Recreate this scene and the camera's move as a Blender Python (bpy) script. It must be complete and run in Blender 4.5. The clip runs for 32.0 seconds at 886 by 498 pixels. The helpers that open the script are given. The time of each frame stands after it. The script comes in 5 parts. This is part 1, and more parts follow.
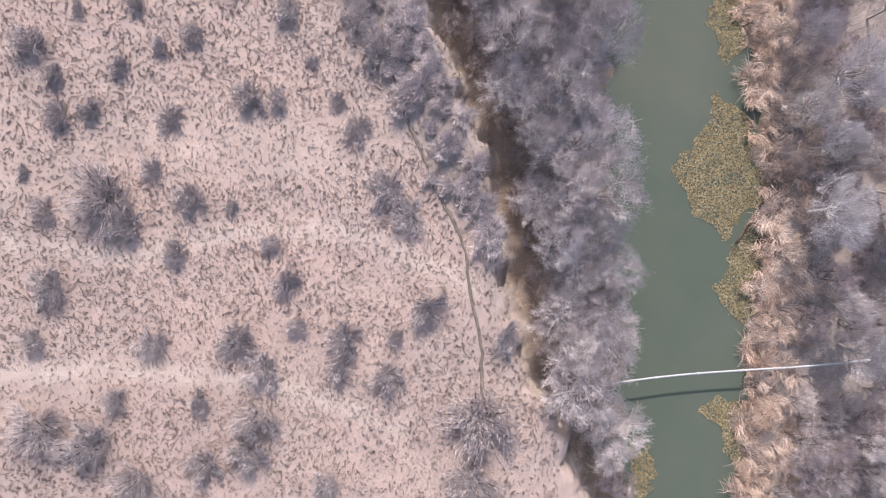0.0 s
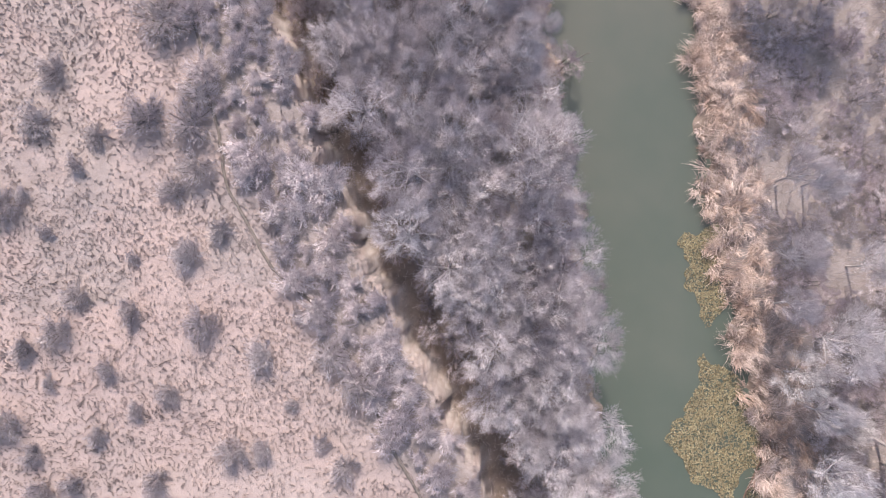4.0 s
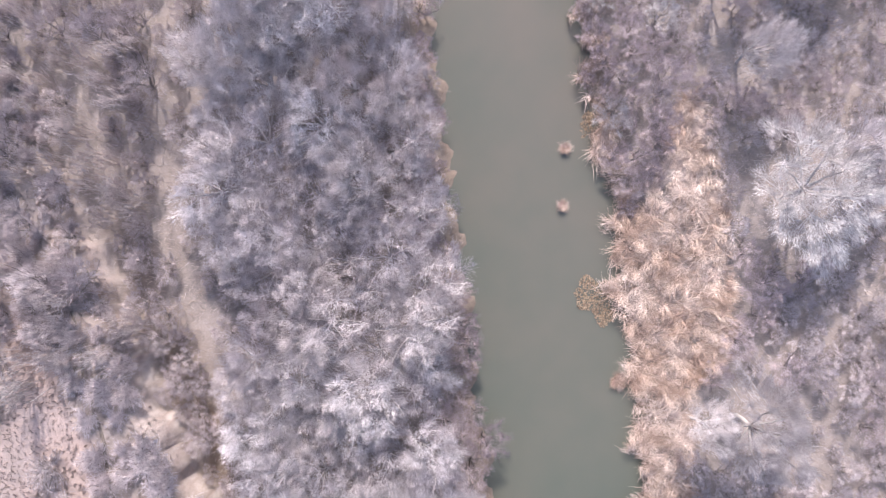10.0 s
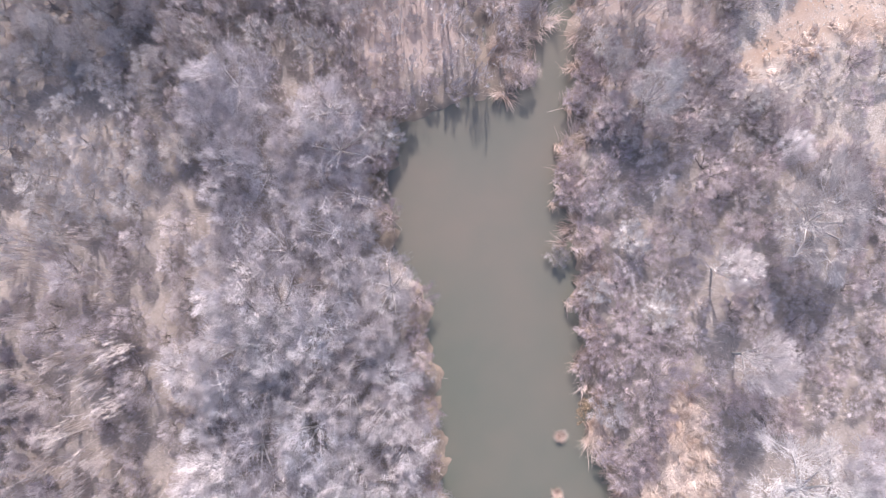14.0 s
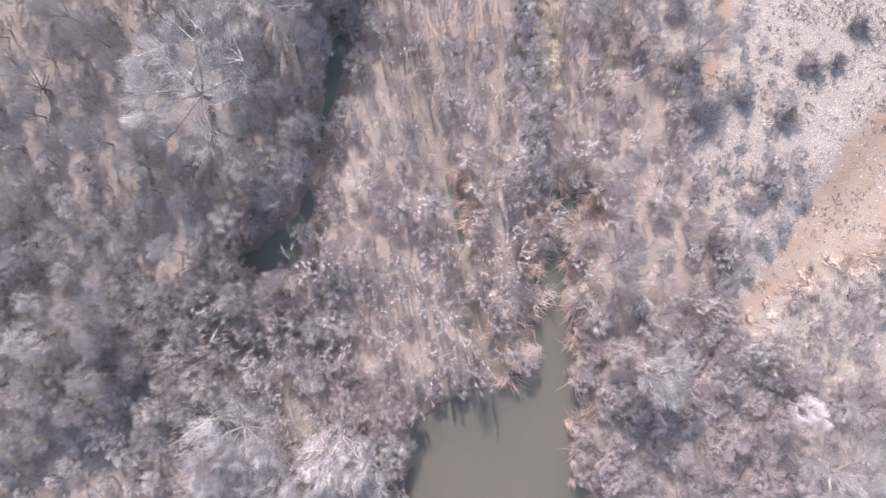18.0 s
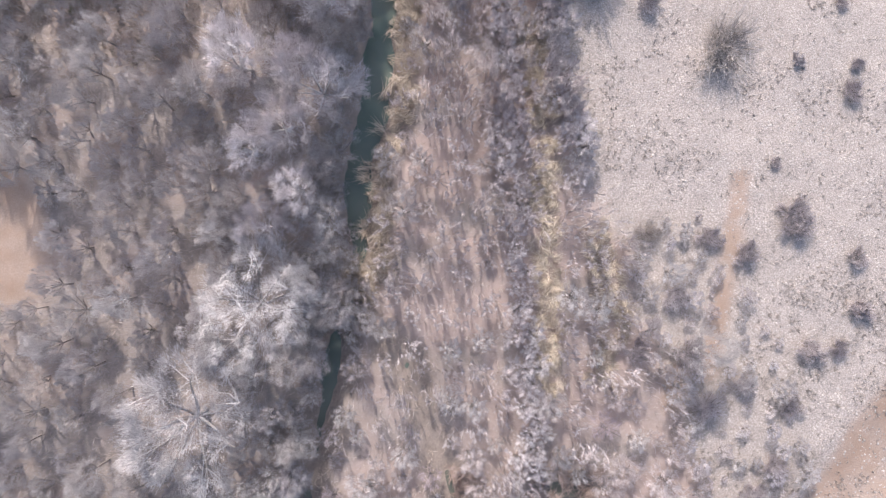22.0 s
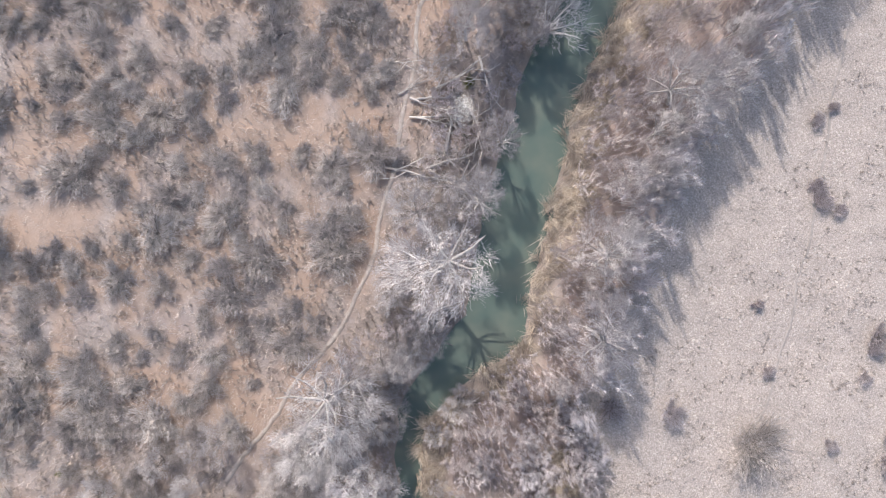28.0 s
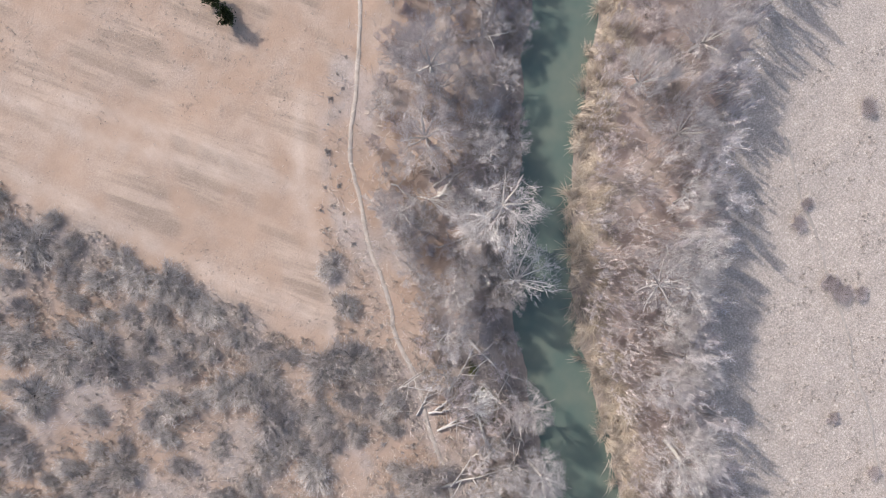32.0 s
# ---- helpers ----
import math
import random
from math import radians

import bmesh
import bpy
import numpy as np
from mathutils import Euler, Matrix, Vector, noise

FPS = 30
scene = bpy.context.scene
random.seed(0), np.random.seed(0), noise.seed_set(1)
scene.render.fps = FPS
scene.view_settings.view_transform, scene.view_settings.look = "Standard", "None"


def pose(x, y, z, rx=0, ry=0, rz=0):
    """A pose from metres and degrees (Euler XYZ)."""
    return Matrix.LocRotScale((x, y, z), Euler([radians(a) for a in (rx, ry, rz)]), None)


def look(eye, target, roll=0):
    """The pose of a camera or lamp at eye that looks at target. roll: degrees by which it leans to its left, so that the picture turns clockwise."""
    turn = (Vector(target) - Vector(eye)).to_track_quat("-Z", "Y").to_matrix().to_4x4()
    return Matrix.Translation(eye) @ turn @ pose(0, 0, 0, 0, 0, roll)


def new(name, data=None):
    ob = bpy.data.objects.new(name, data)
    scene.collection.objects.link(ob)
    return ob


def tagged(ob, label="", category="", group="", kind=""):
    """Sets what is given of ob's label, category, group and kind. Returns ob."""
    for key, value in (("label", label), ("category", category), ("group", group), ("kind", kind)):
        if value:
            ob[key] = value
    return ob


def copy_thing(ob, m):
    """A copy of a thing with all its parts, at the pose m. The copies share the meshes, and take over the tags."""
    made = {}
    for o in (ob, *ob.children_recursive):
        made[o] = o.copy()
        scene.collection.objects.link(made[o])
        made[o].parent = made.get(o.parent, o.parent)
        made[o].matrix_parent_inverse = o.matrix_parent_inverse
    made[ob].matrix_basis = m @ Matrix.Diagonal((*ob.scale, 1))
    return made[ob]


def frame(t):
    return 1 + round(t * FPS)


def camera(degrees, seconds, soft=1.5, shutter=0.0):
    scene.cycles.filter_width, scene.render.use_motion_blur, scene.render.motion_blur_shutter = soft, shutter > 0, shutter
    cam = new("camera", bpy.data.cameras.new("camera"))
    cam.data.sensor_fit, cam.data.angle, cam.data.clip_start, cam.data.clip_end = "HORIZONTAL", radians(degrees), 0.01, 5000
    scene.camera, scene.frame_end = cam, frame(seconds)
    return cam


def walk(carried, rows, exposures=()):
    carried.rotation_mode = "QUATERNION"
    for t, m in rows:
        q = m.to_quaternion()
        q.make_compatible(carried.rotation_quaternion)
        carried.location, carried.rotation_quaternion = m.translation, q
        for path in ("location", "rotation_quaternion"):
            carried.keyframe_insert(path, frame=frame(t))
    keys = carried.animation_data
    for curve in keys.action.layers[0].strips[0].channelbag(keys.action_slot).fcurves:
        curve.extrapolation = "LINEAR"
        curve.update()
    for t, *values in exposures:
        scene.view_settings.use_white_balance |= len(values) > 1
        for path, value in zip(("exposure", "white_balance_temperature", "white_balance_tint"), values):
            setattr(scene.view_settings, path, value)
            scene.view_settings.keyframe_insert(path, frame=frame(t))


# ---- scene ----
cam = camera(62.2, 32.0, soft=1.15)
# the drone flies level and looks almost straight down: seconds, x, y, z, heading to the right
ROWS = [
    (0.0, 0.00, 0.00, 50.59, 0.00), (0.5, -0.11, 2.58, 50.57, 2.20), (1.0, -0.13, 5.14, 50.56, 3.20), (1.5, -0.05, 7.70, 50.53, 3.91),
    (2.0, 0.16, 10.26, 50.47, 4.48), (2.5, 0.51, 12.83, 50.43, 4.97), (3.0, 0.95, 15.40, 50.39, 5.58), (3.5, 1.48, 17.96, 50.36, 6.19),
    (5.5, 3.94, 28.20, 50.16, 6.42), (6.0, 4.59, 30.76, 50.12, 6.43), (6.5, 5.22, 33.30, 50.10, 6.44), (7.0, 5.83, 35.71, 50.03, 6.52),
    (7.5, 6.47, 38.24, 49.97, 6.52), (8.0, 7.09, 40.78, 49.95, 6.51), (8.5, 7.70, 43.33, 49.95, 6.43), (9.0, 8.29, 45.84, 49.92, 6.36),
    (9.5, 8.86, 48.35, 49.92, 6.18), (10.0, 9.38, 50.81, 49.95, 5.88), (10.5, 9.79, 53.26, 49.96, 5.59), (11.0, 10.13, 55.69, 50.06, 5.39),
    (11.5, 10.43, 58.10, 50.01, 5.22), (12.0, 10.68, 60.51, 50.00, 5.17), (12.5, 10.92, 62.92, 50.08, 5.07), (13.0, 11.13, 65.32, 50.03, 5.04),
    (13.5, 11.34, 67.75, 50.06, 5.04), (14.0, 11.55, 70.19, 50.11, 5.04), (14.5, 11.73, 72.65, 50.05, 5.37), (16.5, 12.77, 82.81, 49.94, 11.14),
    (17.0, 13.19, 85.28, 49.92, 12.05), (17.5, 13.67, 87.75, 49.94, 12.72), (18.0, 14.20, 90.16, 49.93, 12.99), (18.5, 14.76, 92.57, 49.95, 13.21),
    (19.0, 15.33, 94.96, 49.98, 13.33), (19.5, 15.91, 97.35, 49.94, 13.48), (20.0, 16.50, 99.77, 49.92, 13.57), (20.5, 17.10, 102.24, 49.90, 13.67),
    (21.0, 17.69, 104.70, 49.90, 13.69), (21.5, 18.30, 107.15, 49.88, 13.76), (22.0, 18.94, 109.60, 49.87, 13.89), (22.5, 19.57, 112.06, 49.87, 13.93),
    (23.0, 20.22, 114.52, 49.85, 13.97), (23.5, 20.87, 116.96, 49.86, 13.96), (24.0, 21.52, 119.42, 49.89, 13.97), (24.5, 22.15, 121.90, 49.93, 14.03),
    (25.0, 22.80, 124.34, 49.85, 14.24), (25.5, 23.41, 126.80, 49.80, 14.59), (27.5, 25.95, 136.65, 49.67, 20.98), (28.0, 26.72, 139.08, 49.67, 23.26),
    (28.5, 27.62, 141.49, 49.59, 26.46), (29.0, 28.65, 143.86, 49.51, 29.97), (29.5, 29.80, 146.15, 49.43, 34.12), (30.0, 31.12, 148.35, 49.34, 38.42),
    (30.5, 32.55, 150.37, 49.28, 41.66), (31.0, 34.12, 152.26, 49.24, 44.62), (31.5, 35.81, 154.04, 49.18, 48.32), (32.0, 37.64, 155.69, 49.20, 51.66),
]
EXPOSURES = [(0.0, 0.68, 6370, 16), (8.0, 0.95, 6190, 18), (14.0, 1.04, 6090, 18), (20.0, 0.87, 6110, 15), (25.0, 0.72, 6180, 11), (29.0, 0.71, 6230, 10.5), (32.0, 0.56, 6300, 10)]
walk(cam, [(t, pose(x, y, z, 1.05, -2.18, -turn)) for t, x, y, z, turn in ROWS], EXPOSURES)

# ---- light ----
SUN_UP = radians(40)
world = bpy.data.worlds.new("sky")
scene.world = world
world.use_nodes = True
sky = world.node_tree.nodes.new("ShaderNodeTexSky")
sky.sky_type = "NISHITA"
sky.sun_disc = False
sky.sun_elevation, sky.sun_rotation = SUN_UP, 0.03
sky.air_density, sky.dust_density = 1.2, 2.5
world.node_tree.links.new(sky.outputs[0], world.node_tree.nodes["Background"].inputs[0])
world.node_tree.nodes["Background"].inputs[1].default_value = 0.15
sun = new("sun", bpy.data.lights.new("sun", "SUN"))
sun.data.energy, sun.data.angle, sun.data.color = 2.85, radians(0.7), (1.0, 0.94, 0.86)
sun.matrix_world = look((0.03 * math.cos(SUN_UP) * 50, math.cos(SUN_UP) * 50, math.sin(SUN_UP) * 50), (0, 0, 0))

# ---- materials ----


def nodes_of(name):
    m = bpy.data.materials.new(name)
    m.use_nodes = True
    nt = m.node_tree
    return m, nt, nt.nodes["Principled BSDF"]


def noise_node(nt, scale, detail=4, rough=0.6, vector=None):
    n = nt.nodes.new("ShaderNodeTexNoise")
    n.inputs["Scale"].default_value, n.inputs["Detail"].default_value, n.inputs["Roughness"].default_value = scale, detail, rough
    if vector:
        nt.links.new(vector, n.inputs["Vector"])
    return n.outputs["Fac"]


def ramp(nt, fac, stops):
    r = nt.nodes.new("ShaderNodeValToRGB")
    while len(r.color_ramp.elements) < len(stops):
        r.color_ramp.elements.new(0.5)
    for e, (p, c) in zip(r.color_ramp.elements, stops):
        e.position, e.color = p, (*c, 1)
    nt.links.new(fac, r.inputs[0])
    return r.outputs[0]


def mix(nt, fac, a, b, mode="MIX"):
    n = nt.nodes.new("ShaderNodeMix")
    n.data_type, n.blend_type = "RGBA", mode
    for s, v in ((n.inputs[0], fac), (n.inputs[6], a), (n.inputs[7], b)):
        if isinstance(v, (int, float)):
            s.default_value = v
        elif isinstance(v, tuple):
            s.default_value = (*v, 1)
        else:
            nt.links.new(v, s)
    return n.outputs[2]


def maths(nt, op, a, b=0.0):
    n = nt.nodes.new("ShaderNodeMath")
    n.operation = op
    for s, v in zip(n.inputs, (a, b)):
        if isinstance(v, (int, float)):
            s.default_value = v
        else:
            nt.links.new(v, s)
    return n.outputs[0]


def bump(nt, bsdf, height, strength, distance):
    n = nt.nodes.new("ShaderNodeBump")
    n.inputs["Strength"].default_value, n.inputs["Distance"].default_value = strength, distance
    nt.links.new(height, n.inputs["Height"])
    nt.links.new(n.outputs[0], bsdf.inputs["Normal"])


def place_of(nt):
    return nt.nodes.new("ShaderNodeNewGeometry").outputs["Position"]


def plant_material(name, dark, mid, light, rough=0.85, per="island"):
    """Bark, twigs and blades: each piece a little different, each plant too."""
    m, nt, b = nodes_of(name)
    geo = nt.nodes.new("ShaderNodeNewGeometry")
    who = nt.nodes.new("ShaderNodeObjectInfo").outputs["Random"]
    col = ramp(nt, geo.outputs["Random Per Island"], [(0.0, dark), (0.45, mid), (1.0, light)])
    n = noise_node(nt, 0.9, 3, vector=geo.outputs["Position"])
    col = mix(nt, 0.6, col, ramp(nt, n, [(0.3, (0.62, 0.62, 0.64)), (0.7, (1.25, 1.22, 1.18))]), "MULTIPLY")
    col = mix(nt, 0.7, col, ramp(nt, who, [(0.0, (0.78, 0.76, 0.8)), (0.5, (1.0, 0.97, 0.95)), (1.0, (1.2, 1.2, 1.2))]), "MULTIPLY")
    nt.links.new(col, b.inputs["Base Color"])
    b.inputs["Roughness"].default_value = rough
    b.inputs["Specular IOR Level"].default_value = 0.25
    return m


PALE_TWIG = plant_material("pale_twigs", (0.52, 0.475, 0.485), (0.70, 0.65, 0.66), (0.86, 0.82, 0.825))
GREYPALE_TWIG = plant_material("grey_twigs", (0.42, 0.39, 0.385), (0.59, 0.55, 0.54), (0.78, 0.74, 0.73))
PALE_BARK = plant_material("pale_bark", (0.40, 0.36, 0.33), (0.46, 0.42, 0.39), (0.52, 0.48, 0.45))
WHITE_BARK = plant_material("bleached_wood", (0.34, 0.31, 0.285), (0.44, 0.405, 0.375), (0.54, 0.50, 0.47))
BLEACHED = plant_material("sun_bleached_bark", (0.60, 0.57, 0.54), (0.70, 0.67, 0.64), (0.78, 0.75, 0.72))
WOOD_BARK = plant_material("weathered_bark", (0.22, 0.19, 0.175), (0.30, 0.265, 0.245), (0.38, 0.34, 0.32))
GREY_BARK = plant_material("grey_bark", (0.12, 0.10, 0.09), (0.17, 0.145, 0.13), (0.22, 0.19, 0.17))
SHRUB_TWIG = plant_material("shrub_twigs", (0.33, 0.285, 0.285), (0.47, 0.415, 0.415), (0.61, 0.55, 0.55))
WHIP_TWIG = plant_material("willow_twigs", (0.42, 0.36, 0.355), (0.60, 0.535, 0.525), (0.78, 0.715, 0.705))
TAMARISK_TWIG = plant_material("tamarisk_twigs", (0.36, 0.295, 0.305), (0.52, 0.435, 0.445), (0.67, 0.58, 0.59))
REED = plant_material("dry_reed", (0.42, 0.325, 0.27), (0.61, 0.505, 0.435), (0.78, 0.685, 0.615))
nt = REED.node_tree
shade = nt.nodes["Principled BSDF"].inputs["Base Color"].links[0].from_socket
patch = ramp(nt, noise_node(nt, 0.45, 3, vector=place_of(nt)), [(0.36, (0.72, 0.60, 0.52)), (0.5, (0.95, 0.89, 0.84)), (0.64, (1.1, 1.08, 1.07))])
nt.links.new(mix(nt, 0.85, shade, patch, "MULTIPLY"), nt.nodes["Principled BSDF"].inputs["Base Color"])
TUFT = plant_material("grass_tuft", (0.17, 0.135, 0.115), (0.275, 0.23, 0.20), (0.45, 0.385, 0.33))
GOLD_REED = plant_material("golden_reed", (0.38, 0.305, 0.225), (0.54, 0.45, 0.345), (0.71, 0.62, 0.50))
TERRACE_TUFT = plant_material("terrace_tuft", (0.34, 0.275, 0.245), (0.46, 0.385, 0.35), (0.58, 0.50, 0.46))
STRAW = plant_material("dry_grass", (0.30, 0.235, 0.19), (0.46, 0.38, 0.32), (0.62, 0.53, 0.46))
GREEN = plant_material("green_needles", (0.02, 0.03, 0.012), (0.045, 0.06, 0.022), (0.08, 0.095, 0.04))
OLIVE_GREEN = plant_material("olive_leaves", (0.10, 0.11, 0.035), (0.17, 0.175, 0.06), (0.26, 0.25, 0.11))
BROWN_LEAF = plant_material("brown_floating_leaves", (0.15, 0.10, 0.065), (0.25, 0.18, 0.115), (0.36, 0.27, 0.18), 0.5)
LILY_LEAF = plant_material("floating_leaves", (0.14, 0.105, 0.055), (0.25, 0.21, 0.115), (0.35, 0.31, 0.18), 0.5)
BRUSH_TWIG = plant_material("brush_twigs", (0.29, 0.255, 0.235), (0.425, 0.38, 0.35), (0.57, 0.515, 0.485))
OLIVE_TWIG = plant_material("mesquite_twigs", (0.35, 0.325, 0.325), (0.50, 0.47, 0.468), (0.67, 0.635, 0.63))
WEED = plant_material("gravel_weed", (0.18, 0.15, 0.13), (0.28, 0.24, 0.21), (0.40, 0.345, 0.31))
STONE = plant_material("cobbles", (0.25, 0.215, 0.185), (0.35, 0.302, 0.267), (0.46, 0.402, 0.36), 0.8)


def ground_material():
    m, nt, b = nodes_of("ground")
    at = place_of(nt)
    zones = nt.nodes.new("ShaderNodeVertexColor")
    zones.layer_name = "zones"
    parts = nt.nodes.new("ShaderNodeSeparateColor")
    nt.links.new(zones.outputs["Color"], parts.inputs[0])
    big, mid, fine = noise_node(nt, 0.09, 5, vector=at), noise_node(nt, 0.9, 5, 0.65, at), noise_node(nt, 9.0, 3, 0.7, at)
    terrace = mix(nt, 0.5, ramp(nt, big, [(0.35, (0.42, 0.30, 0.258)), (0.65, (0.385, 0.30, 0.262))]), ramp(nt, mid, [(0.3, (0.30, 0.235, 0.203)), (0.7, (0.48, 0.372, 0.325))]))
    gravel = mix(nt, 0.5, ramp(nt, mid, [(0.3, (0.345, 0.295, 0.262)), (0.7, (0.47, 0.40, 0.357))]), ramp(nt, fine, [(0.38, (0.24, 0.205, 0.18)), (0.62, (0.56, 0.48, 0.43))]))
    cob = nt.nodes.new("ShaderNodeTexVoronoi")
    cob.inputs["Scale"].default_value = 9.0
    nt.links.new(at, cob.inputs["Vector"])
    gravel = mix(nt, 0.55, gravel, ramp(nt, cob.outputs["Distance"], [(0.12, (1.22, 1.2, 1.18)), (0.6, (0.66, 0.64, 0.62))]), "MULTIPLY")
    sand = mix(nt, 0.5, ramp(nt, mid, [(0.3, (0.28, 0.188, 0.135)), (0.7, (0.375, 0.262, 0.195))]), ramp(nt, big, [(0.3, (0.30, 0.202, 0.145)), (0.7, (0.385, 0.28, 0.217))]))
    sand = mix(nt, ramp(nt, noise_node(nt, 0.35, 4, 0.6, at), [(0.42, (0.05, 0.05, 0.05)), (0.66, (0.4, 0.4, 0.4))]), sand, gravel)
    litter = mix(nt, 0.5, ramp(nt, mid, [(0.3, (0.17, 0.14, 0.12)), (0.7, (0.40, 0.335, 0.30))]), ramp(nt, fine, [(0.3, (0.17, 0.14, 0.125)), (0.7, (0.46, 0.39, 0.35))]))
    rows = nt.nodes.new("ShaderNodeMapping")
    rows.vector_type = "TEXTURE"
    rows.inputs["Rotation"].default_value[2] = radians(19)
    rows.inputs["Scale"].default_value = (1.0, 14, 1)
    nt.links.new(at, rows.inputs["Vector"])
    furrow = noise_node(nt, 1.0, 4, 0.65, rows.outputs[0])
    field = mix(nt, 0.62, ramp(nt, mid, [(0.3, (0.25, 0.185, 0.145)), (0.7, (0.39, 0.295, 0.235))]), ramp(nt, furrow, [(0.42, (0.17, 0.125, 0.097)), (0.58, (0.47, 0.35, 0.277))]))
    field = mix(nt, 0.42, field, ramp(nt, fine, [(0.3, (0.24, 0.18, 0.145)), (0.7, (0.44, 0.34, 0.27))]))
    col = mix(nt, parts.outputs[2], terrace, litter)
    col = mix(nt, parts.outputs[0], col, gravel)
    col = mix(nt, zones.outputs["Alpha"], col, field)
    col = mix(nt, parts.outputs[1], col, sand)
    soil = nt.nodes.new("ShaderNodeVertexColor")
    soil.layer_name = "soil"
    kinds = nt.nodes.new("ShaderNodeSeparateColor")
    nt.links.new(soil.outputs["Color"], kinds.inputs[0])
    cliff = ramp(nt, mid, [(0.3, (0.38, 0.315, 0.27)), (0.7, (0.62, 0.545, 0.485))])
    col = mix(nt, kinds.outputs[0], col, cliff)
    dusty = ramp(nt, mid, [(0.3, (0.44, 0.355, 0.30)), (0.7, (0.56, 0.46, 0.395))])
    col = mix(nt, kinds.outputs[2], col, dusty)
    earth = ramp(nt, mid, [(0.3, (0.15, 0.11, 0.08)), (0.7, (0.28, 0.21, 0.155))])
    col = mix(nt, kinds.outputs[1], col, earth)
    nt.links.new(col, b.inputs["Base Color"])
    b.inputs["Roughness"].default_value = 0.95
    b.inputs["Specular IOR Level"].default_value = 0.15
    bump(nt, b, maths(nt, "ADD", mid, fine), 0.5, 0.08)
    return m


def water_material():
    m, nt, b = nodes_of("river_water")
    at = place_of(nt)
    sep = nt.nodes.new("ShaderNodeSeparateXYZ")
    nt.links.new(at, sep.inputs[0])
    slow = noise_node(nt, 0.12, 3, vector=at)
    olive = ramp(nt, slow, [(0.3, (0.08, 0.10, 0.075)), (0.7, (0.10, 0.115, 0.088))])
    silt = ramp(nt, slow, [(0.3, (0.118, 0.114, 0.092)), (0.7, (0.15, 0.125, 0.10))])
    teal = ramp(nt, noise_node(nt, 0.3, 3, vector=at), [(0.3, (0.085, 0.118, 0.10)), (0.7, (0.135, 0.15, 0.118))])
    up = nt.nodes.new("ShaderNodeMapRange")
    up.inputs[1].default_value, up.inputs[2].default_value = 5, 75
    nt.links.new(sep.outputs[1], up.inputs[0])
    far = nt.nodes.new("ShaderNodeMapRange")
    far.inputs[1].default_value, far.inputs[2].default_value = 84, 108
    nt.links.new(sep.outputs[1], far.inputs[0])
    col = mix(nt, far.outputs[0], mix(nt, up.outputs[0], olive, silt), teal)
    nt.links.new(col, b.inputs["Base Color"])
    b.inputs["Roughness"].default_value = 0.12
    b.inputs["IOR"].default_value = 1.33
    bump(nt, b, noise_node(nt, 1.6, 3, vector=at), 0.06, 0.05)
    return m


def plain_material(name, a, c, rough=0.6, scale=4.0, metal=0.0):
    m, nt, b = nodes_of(name)
    n = noise_node(nt, scale, 5, vector=place_of(nt))
    nt.links.new(ramp(nt, n, [(0.3, a), (0.7, c)]), b.inputs["Base Color"])
    b.inputs["Roughness"].default_value, b.inputs["Metallic"].default_value = rough, metal
    bump(nt, b, n, 0.3, 0.02)
    return m


GROUND, WATER = ground_material(), water_material()
PIPE = plain_material("weathered_white_pipe", (0.38, 0.38, 0.385), (0.50, 0.50, 0.505), 0.5)
RUST = plain_material("rusty_steel", (0.10, 0.06, 0.04), (0.20, 0.12, 0.08), 0.8)
DUST = plain_material("trodden_dust", (0.29, 0.24, 0.205), (0.41, 0.35, 0.305), 0.95, 3.0)
GRAVEL_RUT = plain_material("gravel_rut", (0.25, 0.215, 0.19), (0.36, 0.31, 0.275), 0.95, 3.0)
DARK_RUT = plain_material("dark_rut", (0.13, 0.105, 0.085), (0.22, 0.18, 0.15), 0.95, 3.0)

# ---- the plan ----
# centre lines of the water with its width: the river, and the stream that joins it from above
RIVER = [(19, -400, 12), (18.6, -60, 8), (18.5, -17, 8), (18.4, -11, 8.6), (18.7, -5, 9.2), (18.9, 0.6, 10.6), (18.9, 6.5, 11.2), (18.5, 12.4, 10.3), (18.2, 18, 9.6), (18.2, 24, 9.2), (18.2, 30, 9.6),
         (18.2, 36, 10.6), (18.0, 42, 11.4), (17.8, 47, 10.4), (18.0, 52.5, 11.2), (17.6, 57, 10.8), (17.4, 62, 10.0), (17.3, 66, 10.4), (17.0, 70, 11.2), (16.4, 72.5, 12.6), (16.4, 74.5, 13.2), (17.0, 76.0, 12.2), (21.0, 79.2, 5.0), (22.2, 83.4, 3.2), (22.8, 87.0, 1.9), (24.3, 89.6, 1.8), (25.2, 92.0, 2.0)]
STREAM = [(2.8, 92.9, 1.0), (4.3, 92.4, 2.4), (6.2, 93.4, 2.6), (7.7, 94.9, 1.1), (8.4, 96.8, 0.5), (9.8, 99.6, 0.4), (11.4, 103.2, 1.2), (12.4, 105.7, 1.4), (12.9, 106.7, 0.4), (14.0, 107.6, 0.3), (15.3, 110.4, 0.7), (16.1, 114.2, 2.1),
          (16.9, 117.2, 1.9), (18.6, 119.9, 2.3), (19.9, 123.7, 2.1), (21.2, 127.4, 1.8), (22.5, 129.7, 2.3), (25.5, 131.4, 2.9), (29.9, 132.9, 4.4), (32.0, 136.2, 4.4), (34.6, 139.6, 4.9), (38.0, 144.0, 4.4), (41.0, 147.6, 4.4), (44.5, 150.2, 4.2), (48.2, 152.8, 3.8), (51.4, 154.9, 4.3), (54.5, 156.9, 4.9), (57.8, 158.7, 4.8), (66, 164, 5), (90, 185, 6), (200, 300, 8)]
